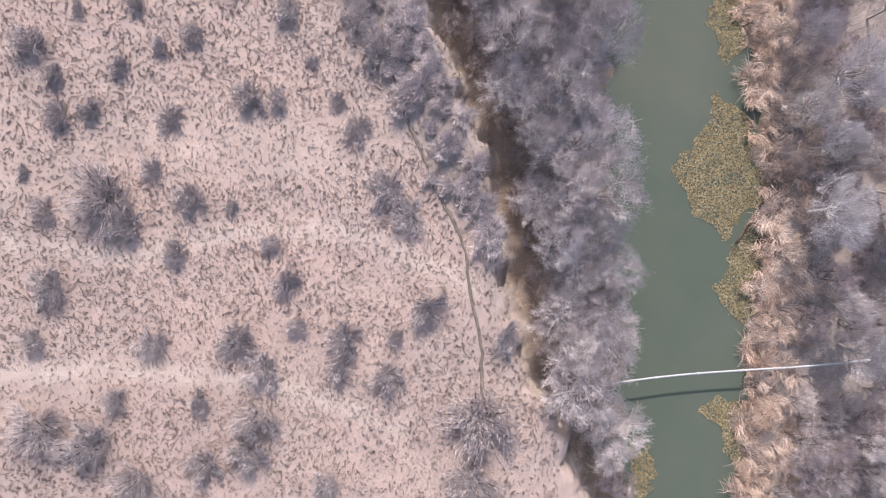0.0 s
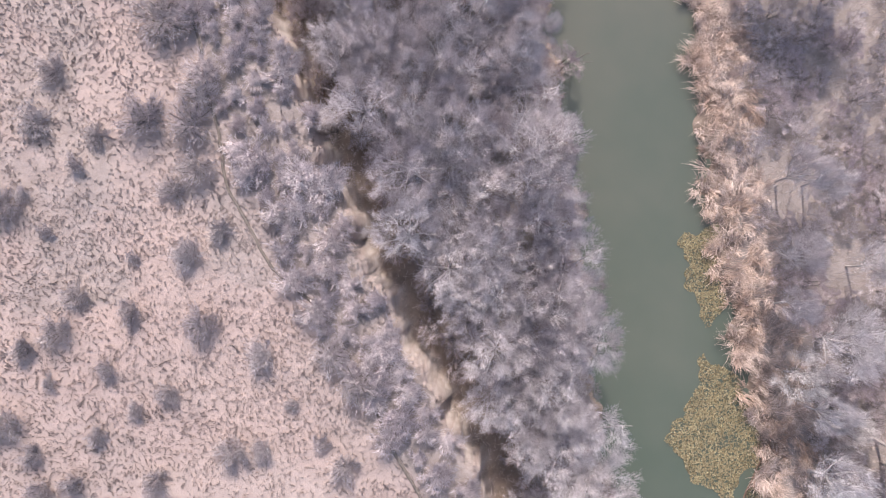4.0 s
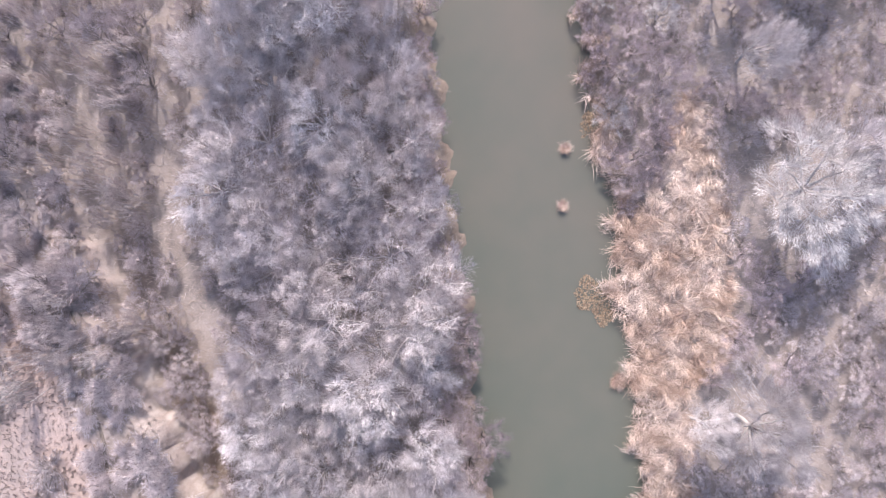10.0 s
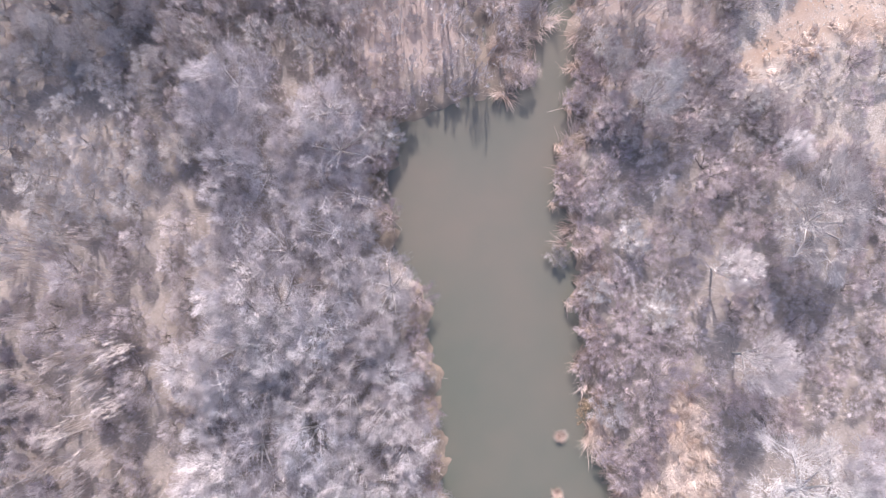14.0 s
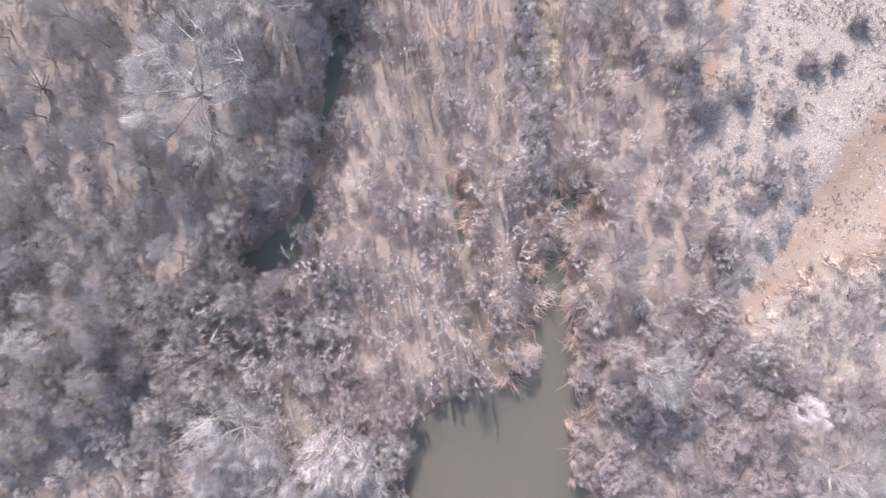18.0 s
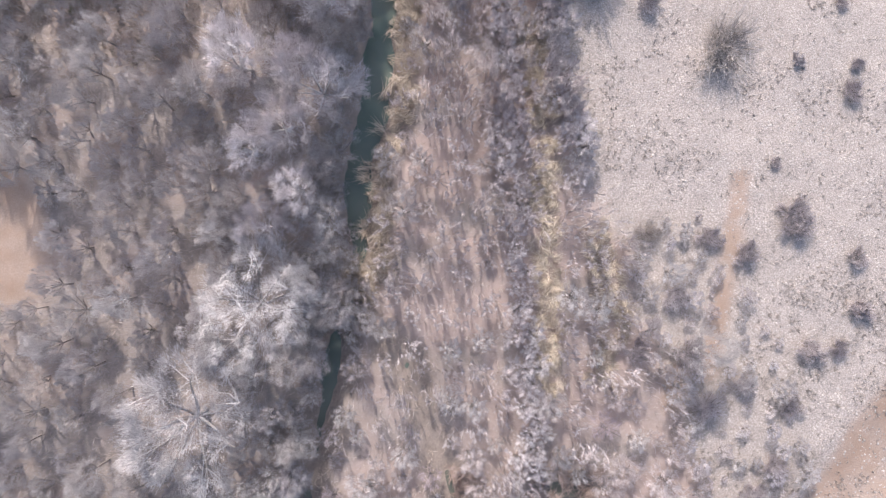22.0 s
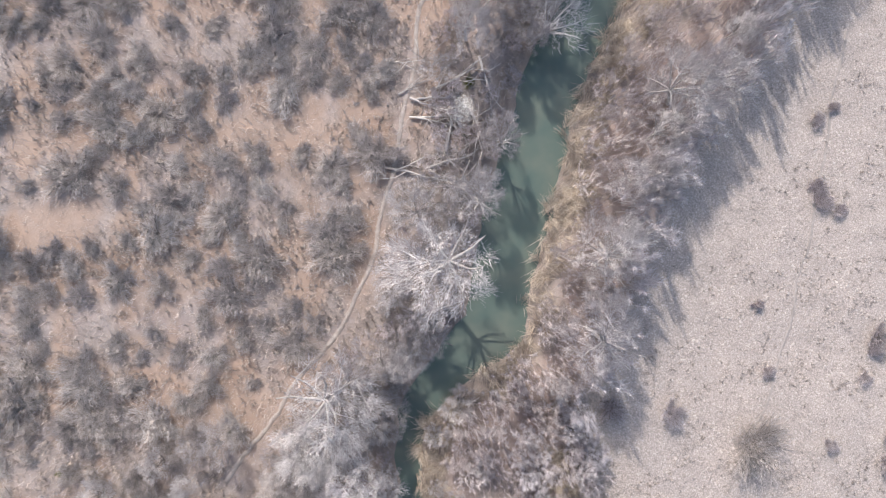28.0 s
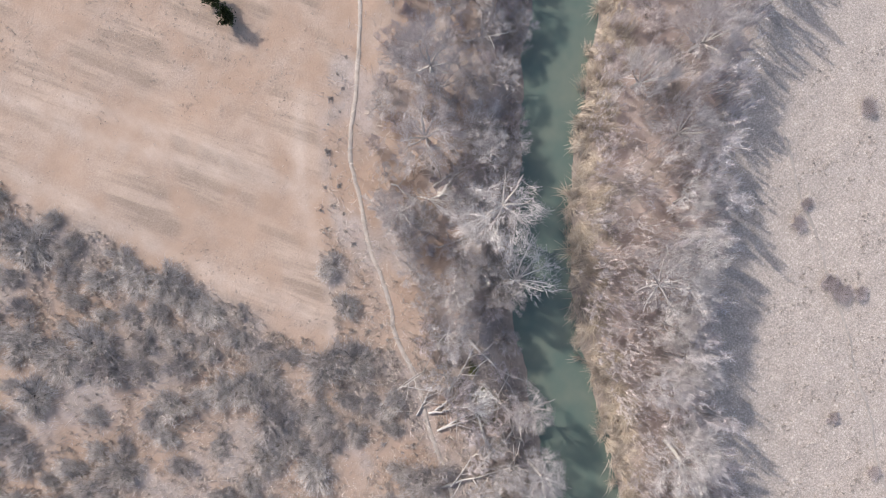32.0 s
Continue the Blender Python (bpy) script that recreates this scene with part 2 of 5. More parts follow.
BAY = [(12.0, 79.2, 1.6), (12.3, 77.4, 3.4), (15.6, 75.8, 5.0), (19.0, 76.8, 5.0)]
CREEK = [(15.8, 104.5, 0.2), (16.9, 102.7, 0.6), (17.2, 99.0, 0.1), (17.4, 96.3, 0.3), (17.7, 94.2, 0.7), (17.7, 91.9, 0.6), (17.3, 88.4, 0.1), (17.6, 85.3, 0.5), (17.4, 82.6, 0.2), (17.9, 81.4, 0.6)]
SCARP = [(-400, 25), (-35, 15), (-15, 10.9), (-11.3, 9.9), (-6.3, 7.2), (-2.7, 6.3), (2, 5.6), (8.7, 4.2), (14.3, 1.8), (19.8, -0.3), (23.3, -1.2), (28.2, -2.7), (34.8, -4.2), (40, -6.4), (52, -10.5), (62, -13.3), (80, -16), (110, -22), (500, -30)]
AXIS = [(-400, 19), (-5, 18.7), (40, 18), (70, 17), (78, 14), (84, 8), (93, 4.6), (99.6, 10.1), (106.4, 12.4), (113, 16), (121, 19.2), (129, 22.3), (131.5, 25.5), (136, 32), (144, 38), (150, 44.5), (157, 54.5), (164, 66), (185, 90), (300, 200)]
GRAVEL_EDGE = [(72, 60), (76, 39), (81.5, 34.5), (92, 34.2), (100, 33.4), (113.5, 31.7), (119, 31.6), (124, 32.2), (126.6, 33.4), (128.5, 36.5), (131, 38.4), (133.5, 41), (137, 44.6), (140, 49), (142, 52.8), (145.4, 57.5), (147.7, 63.5), (152, 73), (170, 105)]


def lerp(table, v):
    a = np.array(table, float)
    return np.interp(v, a[:, 0], a[:, 1])


def to_line(x, y, line):
    """Distance from a line of (x, y, ...) to points, and how far along (as an index)."""
    best, where = np.full(np.shape(x), 1e9), np.zeros(np.shape(x))
    for i, (a, c) in enumerate(zip(line, line[1:])):
        dx, dy = c[0] - a[0], c[1] - a[1]
        s = np.clip(((x - a[0]) * dx + (y - a[1]) * dy) / (dx * dx + dy * dy), 0, 1)
        d = np.hypot(x - a[0] - s * dx, y - a[1] - s * dy)
        hit = d < best
        best, where = np.where(hit, d, best), np.where(hit, i + s, where)
    return best, where


def off_water(x, y):
    """Distance outside the water's edge; negative in the water."""
    x, y = np.asarray(x, float), np.asarray(y, float)
    wob = 0.35 * np.sin(1.3 * y + 0.7 * x) + 0.25 * np.sin(2.9 * y - 1.9 * x + 1) + 0.15 * np.sin(5.3 * y + 3.7 * x)
    out = np.full(x.shape, 1e9)
    for line, w in ((RIVER, 1.0), (STREAM, 0.3), (BAY, 0.5), (CREEK, 0.15)):
        d, where = to_line(x, y, line)
        half = np.interp(where, range(len(line)), [p[2] / 2 for p in line])
        out = np.minimum(out, d - half + wob * w)
    return out


def waves(x, y, size, seed=0):
    """Smooth uneven ground from a few sines."""
    r = np.random.RandomState(seed)
    z = 0
    for k in range(7):
        a, f, p = r.uniform(0, 6.28), (0.7 + 0.5 * k) / size, r.uniform(0, 6.28)
        z = z + np.sin(f * (x * math.cos(a) + y * math.sin(a)) * 3 + p) / (1 + 0.5 * k)
    return z / 3


def smooth(a, b, v):
    s = np.clip((v - a) / (b - a), 0, 1)
    return s * s * (3 - 2 * s)


def terrace_side(x, y):
    """Metres west of the scarp's edge."""
    return lerp(SCARP, y) - x + 0.3 * np.sin(1.1 * y) + 0.24 * np.sin(2.7 * y + 1) + 0.12 * np.sin(6.1 * y)


def height(x, y):
    x, y = np.asarray(x, float), np.asarray(y, float)
    d = off_water(x, y)
    west = smooth(-1.5, 1.5, lerp(AXIS, y) - x)
    low = west * (1.0 + 0.9 * smooth(85, 112, y)) + (1 - west) * 0.75
    low = low + 0.18 * waves(x, y, 9, 1) + 0.06 * waves(x, y, 2.2, 2)
    low = low - 0.35 * near_line(x, y, [(35.5, 82.3), (43.5, 87.5), (49, 90.5), (66, 99)], 2.0, 1.5)
    z = np.where(d > 0, 0.12 + (low - 0.12) * smooth(0, 2.4, d), 0.12 - 0.9 * smooth(0, 1.6, -d) - 0.14 * smooth(0, 0.2, -d))
    rise = np.interp(y, [-400, 30, 45, 62, 90, 120], [4.5, 4.5, 4.0, 3.0, 2.2, 1.9])
    soft = np.interp(y, [30, 50, 80], [0.7, 2.0, 8.0])
    top = smooth(0, 1, (terrace_side(x, y) + 0.3 * soft) / soft)
    up = rise + 0.2 * waves(x, y, 7, 3) + 0.06 * waves(x, y, 1.6, 4)
    return z + top * np.maximum(up - z, 0)


def ground_z(x, y):
    return float(height(np.array([x]), np.array([y]))[0])


def axis_steps(lo, hi, step):
    out = [-3200, -1500, -700, -350, -180]
    return np.array([v for v in out if v < lo - 40] + [lo - 25] + list(np.arange(lo, hi + 0.01, step)) + [hi + 25] + [v for v in (180, 350, 700, 1500, 3200) if v > hi + 40])


def near_line(x, y, line, half, soft):
    return 1 - smooth(half - soft, half + soft, to_line(x, y, line)[0])


FIELD_EAST = [(29.9, 156.3), (32.4, 158.4), (34.4, 161.2), (38.6, 164.1), (42.7, 167.6), (48.9, 169.2), (70, 172)]


def in_field(x, y):
    edge = lerp([(150, 31), (156.3, 29.9), (179.6, 25.3), (215, 18)], y)
    return smooth(-0.6, 0.6, x - edge + 0.4 * waves(x, y, 2, 6)) * smooth(-0.6, 0.6, y - lerp(FIELD_EAST, x) + 0.4 * waves(x, y, 2, 7))


def in_gravel(x, y):
    return smooth(-0.9, 0.9, x - lerp(GRAVEL_EDGE, y) + 0.9 * waves(x, y, 2.5, 8)) * smooth(72, 76, y)


def in_sand(x, y):
    s = near_line(x, y, [(34.6, 81.5), (37.7, 83.2), (40.5, 84.9), (46.5, 88.8), (66, 99)], np.interp(x, [34.5, 38, 41, 46], [0.5, 1.2, 2.0, 3.6]), 0.6)
    s = s * (0.6 + 0.4 * smooth(-0.5, 0.3, waves(x, y, 2.0, 15)))
    wash = near_line(x, y, [(36.4, 97.6), (38.4, 101.8), (40.8, 107.2), (41.8, 109.8)], 0.62, 0.45)
    wash = np.maximum(wash, near_line(x, y, [(33.4, 96.2), (34.2, 98.0)], 0.75, 0.4))
    s = np.maximum(s, wash * smooth(-0.7, 0.1, waves(x, y, 2.0, 15) + 0.35))
    s = np.maximum(s, near_line(x, y, [(-6.5, 115.5), (-6.0, 119), (-7.5, 122)], 2.6, 0.8))
    s = np.maximum(s, near_line(x, y, [(4.5, 151), (8.5, 150.5)], 1.2, 0.7))
    return np.clip(s, 0, 1)


# pale worn tracks: across the terrace, and along the field
TERRACE_TRACKS = [[(-40, 2), (-26, 1.4), (-17.6, 0.2), (-11.3, 1.9), (-4.3, 2.0), (0.5, 0.0), (3.6, -1.6)], [(-40, -6), (-26, -6.7), (-16, -6.7), (-7, -8.0), (-1, -10.5)]]
FIELD_TRACKS = [[(29.6, 183.4), (31.2, 176.5), (34.5, 168.9), (37.1, 163.5)], [(32.1, 179.5), (34.6, 172.2), (37.1, 163.5)], [(41.5, 168.2), (37.5, 165), (34.4, 161.3), (32.4, 157.9), (30.6, 156.9)], [(26.4, 179), (28.4, 168), (31.2, 157.6)]]


def in_track(x, y):
    s = np.zeros(np.shape(x))
    for line in TERRACE_TRACKS:
        s = np.maximum(s, 0.85 * near_line(x, y, line, 0.55, 0.5))
    s = np.maximum(s, 0.32 * near_line(x, y, [(-13, 7.8), (-8, 7.2), (-4.2, 5.4), (-4.6, 3.6)], 1.9, 1.7))
    for line in FIELD_TRACKS:
        s = np.maximum(s, 0.38 * near_line(x, y, line, 0.4, 0.4))
    return s * (0.7 + 0.3 * waves(x, y, 1.5, 81))


def mesh_of(name, verts, faces):
    """A mesh of triangles or quads from arrays."""
    me = bpy.data.meshes.new(name)
    verts, faces = np.asarray(verts, np.float32), np.asarray(faces, np.int32)
    me.vertices.add(len(verts))
    me.vertices.foreach_set("co", verts.ravel())
    me.loops.add(faces.size)
    me.loops.foreach_set("vertex_index", faces.ravel())
    me.polygons.add(len(faces))
    me.polygons.foreach_set("loop_start", np.arange(len(faces), dtype=np.int32) * faces.shape[1])
    me.update(calc_edges=True)
    return me


def build_ground():
    xs, ys = axis_steps(-44, 84, 0.45), axis_steps(-32, 206, 0.45)
    gx, gy = np.meshgrid(xs, ys)
    x, y = gx.ravel(), gy.ravel()
    z = height(x, y)
    nx, ny = len(xs), len(ys)
    i = (np.arange(ny - 1)[:, None] * nx + np.arange(nx - 1)).ravel()
    me = mesh_of("ground", np.stack([x, y, z], 1), np.stack([i, i + 1, i + nx + 1, i + nx], 1))
    me.polygons.foreach_set("use_smooth", np.ones(len(i), bool))
    ts, d = terrace_side(x, y), off_water(x, y)
    wood = 1 - smooth(-0.4, 0.4, ts) * (1 - smooth(45, 62, y))
    wood = np.maximum(wood, 0.55 * smooth(0.4, 0.6, 0.5 + 0.5 * waves(x, y, 5, 9)) * (ts > 0) * (y > 20))
    brush = smooth(126, 136, y) * smooth(0, 3, lerp(AXIS, y) - 9 - x)
    isle = smooth(0.5, 2.5, d) * smooth(0, 2, x - lerp(AXIS, y)) * smooth(78, 84, y) 
    wood = wood * (1 - 0.8 * isle * smooth(-0.8, 0.2, waves(x, y, 3, 17))) * (1 - 0.35 * smooth(84, 92, y) * (x < lerp(AXIS, y)) * smooth(-0.1, 0.5, waves(x, y, 2.5, 18)))
    wood = wood * (1 - 0.1 * brush) * (1 - in_gravel(x, y))
    wood = np.maximum(wood, 0.85 * smooth(0.2, 0.8, ts) * (1 - smooth(0, 1.2, ts - np.interp(y, [-5, 2, 8, 20, 35, 44, 60], [0, 1.5, 4.0, 5.0, 5.0, 4.0, 4.0]))))
    far = smooth(50, 120, np.maximum(np.abs(x - 20) - 40, np.abs(y - 80) - 100))
    wood = wood * (1 - 0.4 * far)
    zones = np.stack([in_gravel(x, y), np.maximum(in_sand(x, y), 0.9 * brush * smooth(0.32, 0.58, 0.5 + 0.5 * waves(x, y, 3, 11))), wood, in_field(x, y)], 1)
    att = me.color_attributes.new("zones", "FLOAT_COLOR", "POINT")
    att.data.foreach_set("color", zones.astype(np.float32).ravel())
    rim = (1 - smooth(0.05, 0.38, np.abs(ts + 0.05))) * (1 - smooth(45, 58, y)) * (0.45 + 0.55 * smooth(-0.3, 0.5, waves(x, y, 3, 13) + 0.35))
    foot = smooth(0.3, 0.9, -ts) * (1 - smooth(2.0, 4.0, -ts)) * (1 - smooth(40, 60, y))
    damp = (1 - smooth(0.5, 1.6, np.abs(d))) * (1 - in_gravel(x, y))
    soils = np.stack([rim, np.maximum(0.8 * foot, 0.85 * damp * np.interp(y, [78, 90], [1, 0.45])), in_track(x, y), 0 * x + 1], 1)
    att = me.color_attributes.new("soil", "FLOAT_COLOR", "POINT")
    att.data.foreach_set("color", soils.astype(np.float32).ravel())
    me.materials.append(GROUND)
    tagged(new("ground", me), "dry riverside ground of pale soil, woodland litter and gravel", "ground", kind="structure")


build_ground()


def build_water():
    xs, ys = np.array([-60, -20, 20, 60, 110, 210]), np.array([-400, -100, 0, 50, 100, 150, 200, 310])
    gx, gy = np.meshgrid(xs, ys)
    i = (np.arange(len(ys) - 1)[:, None] * len(xs) + np.arange(len(xs) - 1)).ravel()
    me = mesh_of("water", np.stack([gx.ravel(), gy.ravel(), 0 * gx.ravel()], 1), np.stack([i, i + 1, i + len(xs) + 1, i + len(xs)], 1))
    me.materials.append(WATER)
    tagged(new("water", me), "murky grey-green river water, calm", "water", kind="structure")


build_water()

# ---- plant building ----


def rods(p0, p1, r0, r1, sides=3):
    """Tapered rods between points; a zero end closes to a tip."""
    p0, p1 = np.asarray(p0, float), np.asarray(p1, float)
    r0, r1 = np.broadcast_to(r0, len(p0)), np.broadcast_to(r1, len(p0))
    d = p1 - p0
    d = d / np.maximum(np.linalg.norm(d, axis=1), 1e-9)[:, None]
    ref = np.where(np.abs(d[:, 2:3]) > 0.9, [[1.0, 0, 0]], [[0, 0, 1.0]])
    u = np.cross(d, ref)
    u /= np.linalg.norm(u, axis=1)[:, None]
    w = np.cross(d, u)
    a = np.arange(sides) * 2 * math.pi / sides
    ring = u[:, None, :] * np.cos(a)[None, :, None] + w[:, None, :] * np.sin(a)[None, :, None]
    lo, hi = p0[:, None] + ring * r0[:, None, None], p1[:, None] + ring * r1[:, None, None]
    verts = np.concatenate([lo, hi], 1).reshape(-1, 3)
    k = np.arange(sides)
    quad = np.stack([k, (k + 1) % sides, (k + 1) % sides + sides, k + sides], 1)
    tri = np.concatenate([quad[:, [0, 1, 2]], quad[:, [0, 2, 3]]])
    return verts, (tri[None] + (np.arange(len(p0)) * 2 * sides)[:, None, None]).reshape(-1, 3)


def spikes(p0, p1, r):
    """Thin three-sided twigs that end in a point."""
    p0, p1 = np.asarray(p0, float), np.asarray(p1, float)
    d = p1 - p0
    d = d / np.maximum(np.linalg.norm(d, axis=1), 1e-9)[:, None]
    ref = np.where(np.abs(d[:, 2:3]) > 0.9, [[1.0, 0, 0]], [[0, 0, 1.0]])
    u = np.cross(d, ref)
    u /= np.linalg.norm(u, axis=1)[:, None]
    w = np.cross(d, u)
    r = np.broadcast_to(r, len(p0))[:, None]
    verts = np.stack([p0 + u * r, p0 + (-0.5 * u + 0.87 * w) * r, p0 + (-0.5 * u - 0.87 * w) * r, p1], 1).reshape(-1, 3)
    tri = np.array([[0, 1, 3], [1, 2, 3]])
    return verts, (tri[None] + (np.arange(len(p0)) * 4)[:, None, None]).reshape(-1, 3)


def join(*meshes):
    vs, fs, n = [], [], 0
    for v, f in meshes:
        vs.append(v)
        fs.append(f + n)
        n += len(v)
    return np.concatenate(vs), np.concatenate(fs)


def part(name, geometry, material, parent, label=""):
    me = mesh_of(name, *geometry)
    me.materials.append(material)
    ob = new(name, me)
    ob.parent = parent
    return tagged(ob, label) if label else ob


def unit(v):
    return v / np.maximum(np.linalg.norm(v, axis=-1, keepdims=True), 1e-9)


def curve_rods(points, r0, r1, sides=4):
    pts = np.asarray(points, float)
    r = np.linspace(r0, r1, len(pts))
    return rods(pts[:-1], pts[1:], r[:-1], r[1:], sides)


def skeleton(bars):
    """Trunk and limbs as one mesh: bars of (points, start radius, end radius, sides, bar that it grows from)."""
    vs, fs, tops, n = [], [], [], 0
    for pts, r0, r1, sides, root in bars:
        p = np.asarray(pts, float)
        t = unit(np.gradient(p, axis=0))
        u = unit(np.cross(t, np.where(np.abs(t[:, 2:3]) > 0.95, [[1.0, 0, 0]], [[0, 0, 1.0]])))
        w = np.cross(t, u)
        a = np.arange(sides) * 2 * math.pi / sides
        rad = np.linspace(r0, r1, len(p))[:, None, None]
        vs.append((p[:, None] + rad * (u[:, None] * np.cos(a)[None, :, None] + w[:, None] * np.sin(a)[None, :, None])).reshape(-1, 3))
        k = np.arange(sides)
        for i in range(len(p) - 1):
            b0 = n + i * sides
            fs += [np.stack([b0 + k, b0 + (k + 1) % sides, b0 + sides + (k + 1) % sides], 1), np.stack([b0 + k, b0 + sides + (k + 1) % sides, b0 + sides + k], 1)]
        if root is not None:
            fs.append(np.array([[n, n + 1, tops[root]]]))
        elif tops:
            fs.append(np.array([[n, n + 1, 0]]))
        tops.append(n + (len(p) - 1) * sides)
        n += len(p) * sides
    return np.concatenate(vs), np.concatenate(fs)


def tree(name, seed, h, reach, limbs, puffs, twigs, twig_mat, bark_mat, label, category="tree", thick=0.009, trunks=1, base=0.25, low=0.42, tuft=0.13, up=0.25, stray=0.24, plume=0.36, girth=1.0, bulk=0.085, bare_limbs=False):
    """A bare tree: trunk and limbs in one mesh; the crown of fine branches that end in tufts of twigs in another."""
    r = np.random.RandomState(seed)
    root = new(name)
    wood, crown, ends = [], [], []
    for k in range(trunks):
        lean = r.normal(0, 0.06 * h, 2) * (1 + 0.8 * (trunks > 1))
        foot = np.array([*(r.normal(0, 0.18, 2) * (trunks > 1)), -0.25])
        fork = np.array([*(foot[:2] + lean), h * base * r.uniform(0.8, 1.3)])
        midp = (foot + fork) / 2 + np.array([*r.normal(0, 0.05, 2), 0])
        wood.append(([foot, midp, fork], 0.024 * h * girth, 0.018 * h * girth, 6, None))
        bole = len(wood) - 1
        for i in range(limbs):
            az = 6.283 * (i + r.uniform(-0.35, 0.35)) / limbs + k
            out = reach * r.uniform(0.5, 0.85) * (0.3 if i == 0 else 1)
            top = h * r.uniform(0.72, 0.92) * (1 - 0.25 * (out / reach) ** 2)
            tip = np.array([fork[0] + math.cos(az) * out, fork[1] + math.sin(az) * out, max(top, fork[2] + 0.3)])
            s = np.linspace(0, 1, 6)[:, None]
            line = fork + (tip - fork) * s ** np.array([[0.9, 0.9, 1.0]]) + np.cumsum(r.normal(0, 0.04 * reach, (6, 3)), 0) * s
            wood.append((line, 0.012 * h * girth, 0.003 * h * girth, 4, bole))
            ends.append(line[1:])
    nodes = np.concatenate(ends)
    lobes = r.uniform(0, 6.283, 3)
    k = np.arange(puffs)
    az, u = k * 2.39996 + r.normal(0, 0.18, puffs), np.sqrt((k + 0.5) / puffs) * r.uniform(0.9, 1.06, puffs)
    rim = reach * (1 + 0.13 * np.sin(2 * az + lobes[0]) + 0.10 * np.sin(3 * az + lobes[1]) + 0.08 * np.sin(5 * az + lobes[2]))
    zc = h * (low + (0.95 - low) * np.sqrt(np.clip(1 - u * u * 0.95, 0.02, 1)) * r.uniform(0.72, 1.04, puffs))
    heart = np.stack([np.cos(az) * rim * u * 0.92, np.sin(az) * rim * u * 0.92, zc], 1)
    near = nodes[np.argmin(((heart[:, None] * [1, 1, 0.6] - nodes[None] * [1, 1, 0.6]) ** 2).sum(2) + 4 * (nodes[None, :, 2] > heart[:, None, 2] - 0.1), axis=1)]
    bend = (near + heart) / 2 + r.normal(0, 0.04 * reach, (puffs, 3)) + np.array([0, 0, -0.03 * h])
    crown.append(rods(near, bend, 0.0032 * h, 0.0024 * h, 3))
    crown.append(rods(bend, heart, 0.0024 * h, 0.0012 * h, 3))
    way = unit(unit(heart - bend) + unit(heart - np.array([0, 0, h * low * 0.7])) * 0.8 + np.array([0, 0, up]))
    pick = np.repeat(np.arange(puffs), twigs)
    n = len(pick)
    along = r.uniform(0, 1, (n, 1))
    fan = r.normal(0, 1, (n, 3))
    at = heart[pick] - way[pick] * (reach * plume * (1 - along)) + fan * (reach * bulk * (0.35 + 1.3 * np.sqrt(along) * (1.12 - along)))
    out = unit(way[pick] + 0.3 * fan + r.normal(0, stray, (n, 3)))
    crown.append(spikes(at, at + out * (reach * tuft * r.uniform(0.5, 1.25, (n, 1))), thick))
    if bare_limbs:
        trunk = part("trunk", skeleton([b for b in wood if b[4] is None]), bark_mat, root)
        for b in wood:
            if b[4] is not None:
                part("limb", skeleton([(*b[:4], None)]), bark_mat, trunk)
    else:
        part("trunk", skeleton(wood), bark_mat, root)
    part("crown", join(*crown), twig_mat, root)
    return tagged(root, label, category)


def linked(starts, to):
    """Slivers underground that tie stems to one root."""
    starts = np.asarray(starts)
    return np.stack([starts, starts + 1, np.broadcast_to(to, starts.shape)], 1)


def shrub(name, seed, stems, twigs, twig_mat, label, h=1.1, flat=1.0, thick=0.016, category="shrub", tip=0.28, stem=0.03):
    """A bare bush of radius 1: woody stems and a dome of twigs."""
    r = np.random.RandomState(seed)
    root = new(name)
    az = r.uniform(0, 6.283, stems)
    tilt = r.uniform(0.1, 1.1, stems)
    ln = r.uniform(0.6, 0.85, stems)
    foot = np.stack([r.normal(0, 0.08, stems), r.normal(0, 0.08, stems), np.full(stems, -0.15)], 1)
    end = np.stack([np.cos(az) * np.sin(tilt) * ln, np.sin(az) * np.sin(tilt) * ln, np.cos(tilt) * ln * h], 1)
    wood = rods(foot, end, stem, stem * 0.4, 3)
    wood = (wood[0], np.concatenate([wood[1], linked(6 * np.arange(1, stems), 0)]))
    pick = r.randint(0, stems, twigs)
    s = r.uniform(0.35, 1.0, (twigs, 1))
    at = foot[pick] + (end[pick] - foot[pick]) * s + r.normal(0, 0.11, (twigs, 3)) * s
    way = unit(unit(end[pick]) + r.normal(0, 0.55, (twigs, 3)) + np.array([0, 0, 0.25 * flat]))
    leaf = spikes(at, at + way * r.uniform(0.5 * tip, 1.5 * tip, (twigs, 1)), thick)
    part("stem", wood, GREY_BARK, root)
    part("crown", leaf, twig_mat, root)
    return tagged(root, label, category)


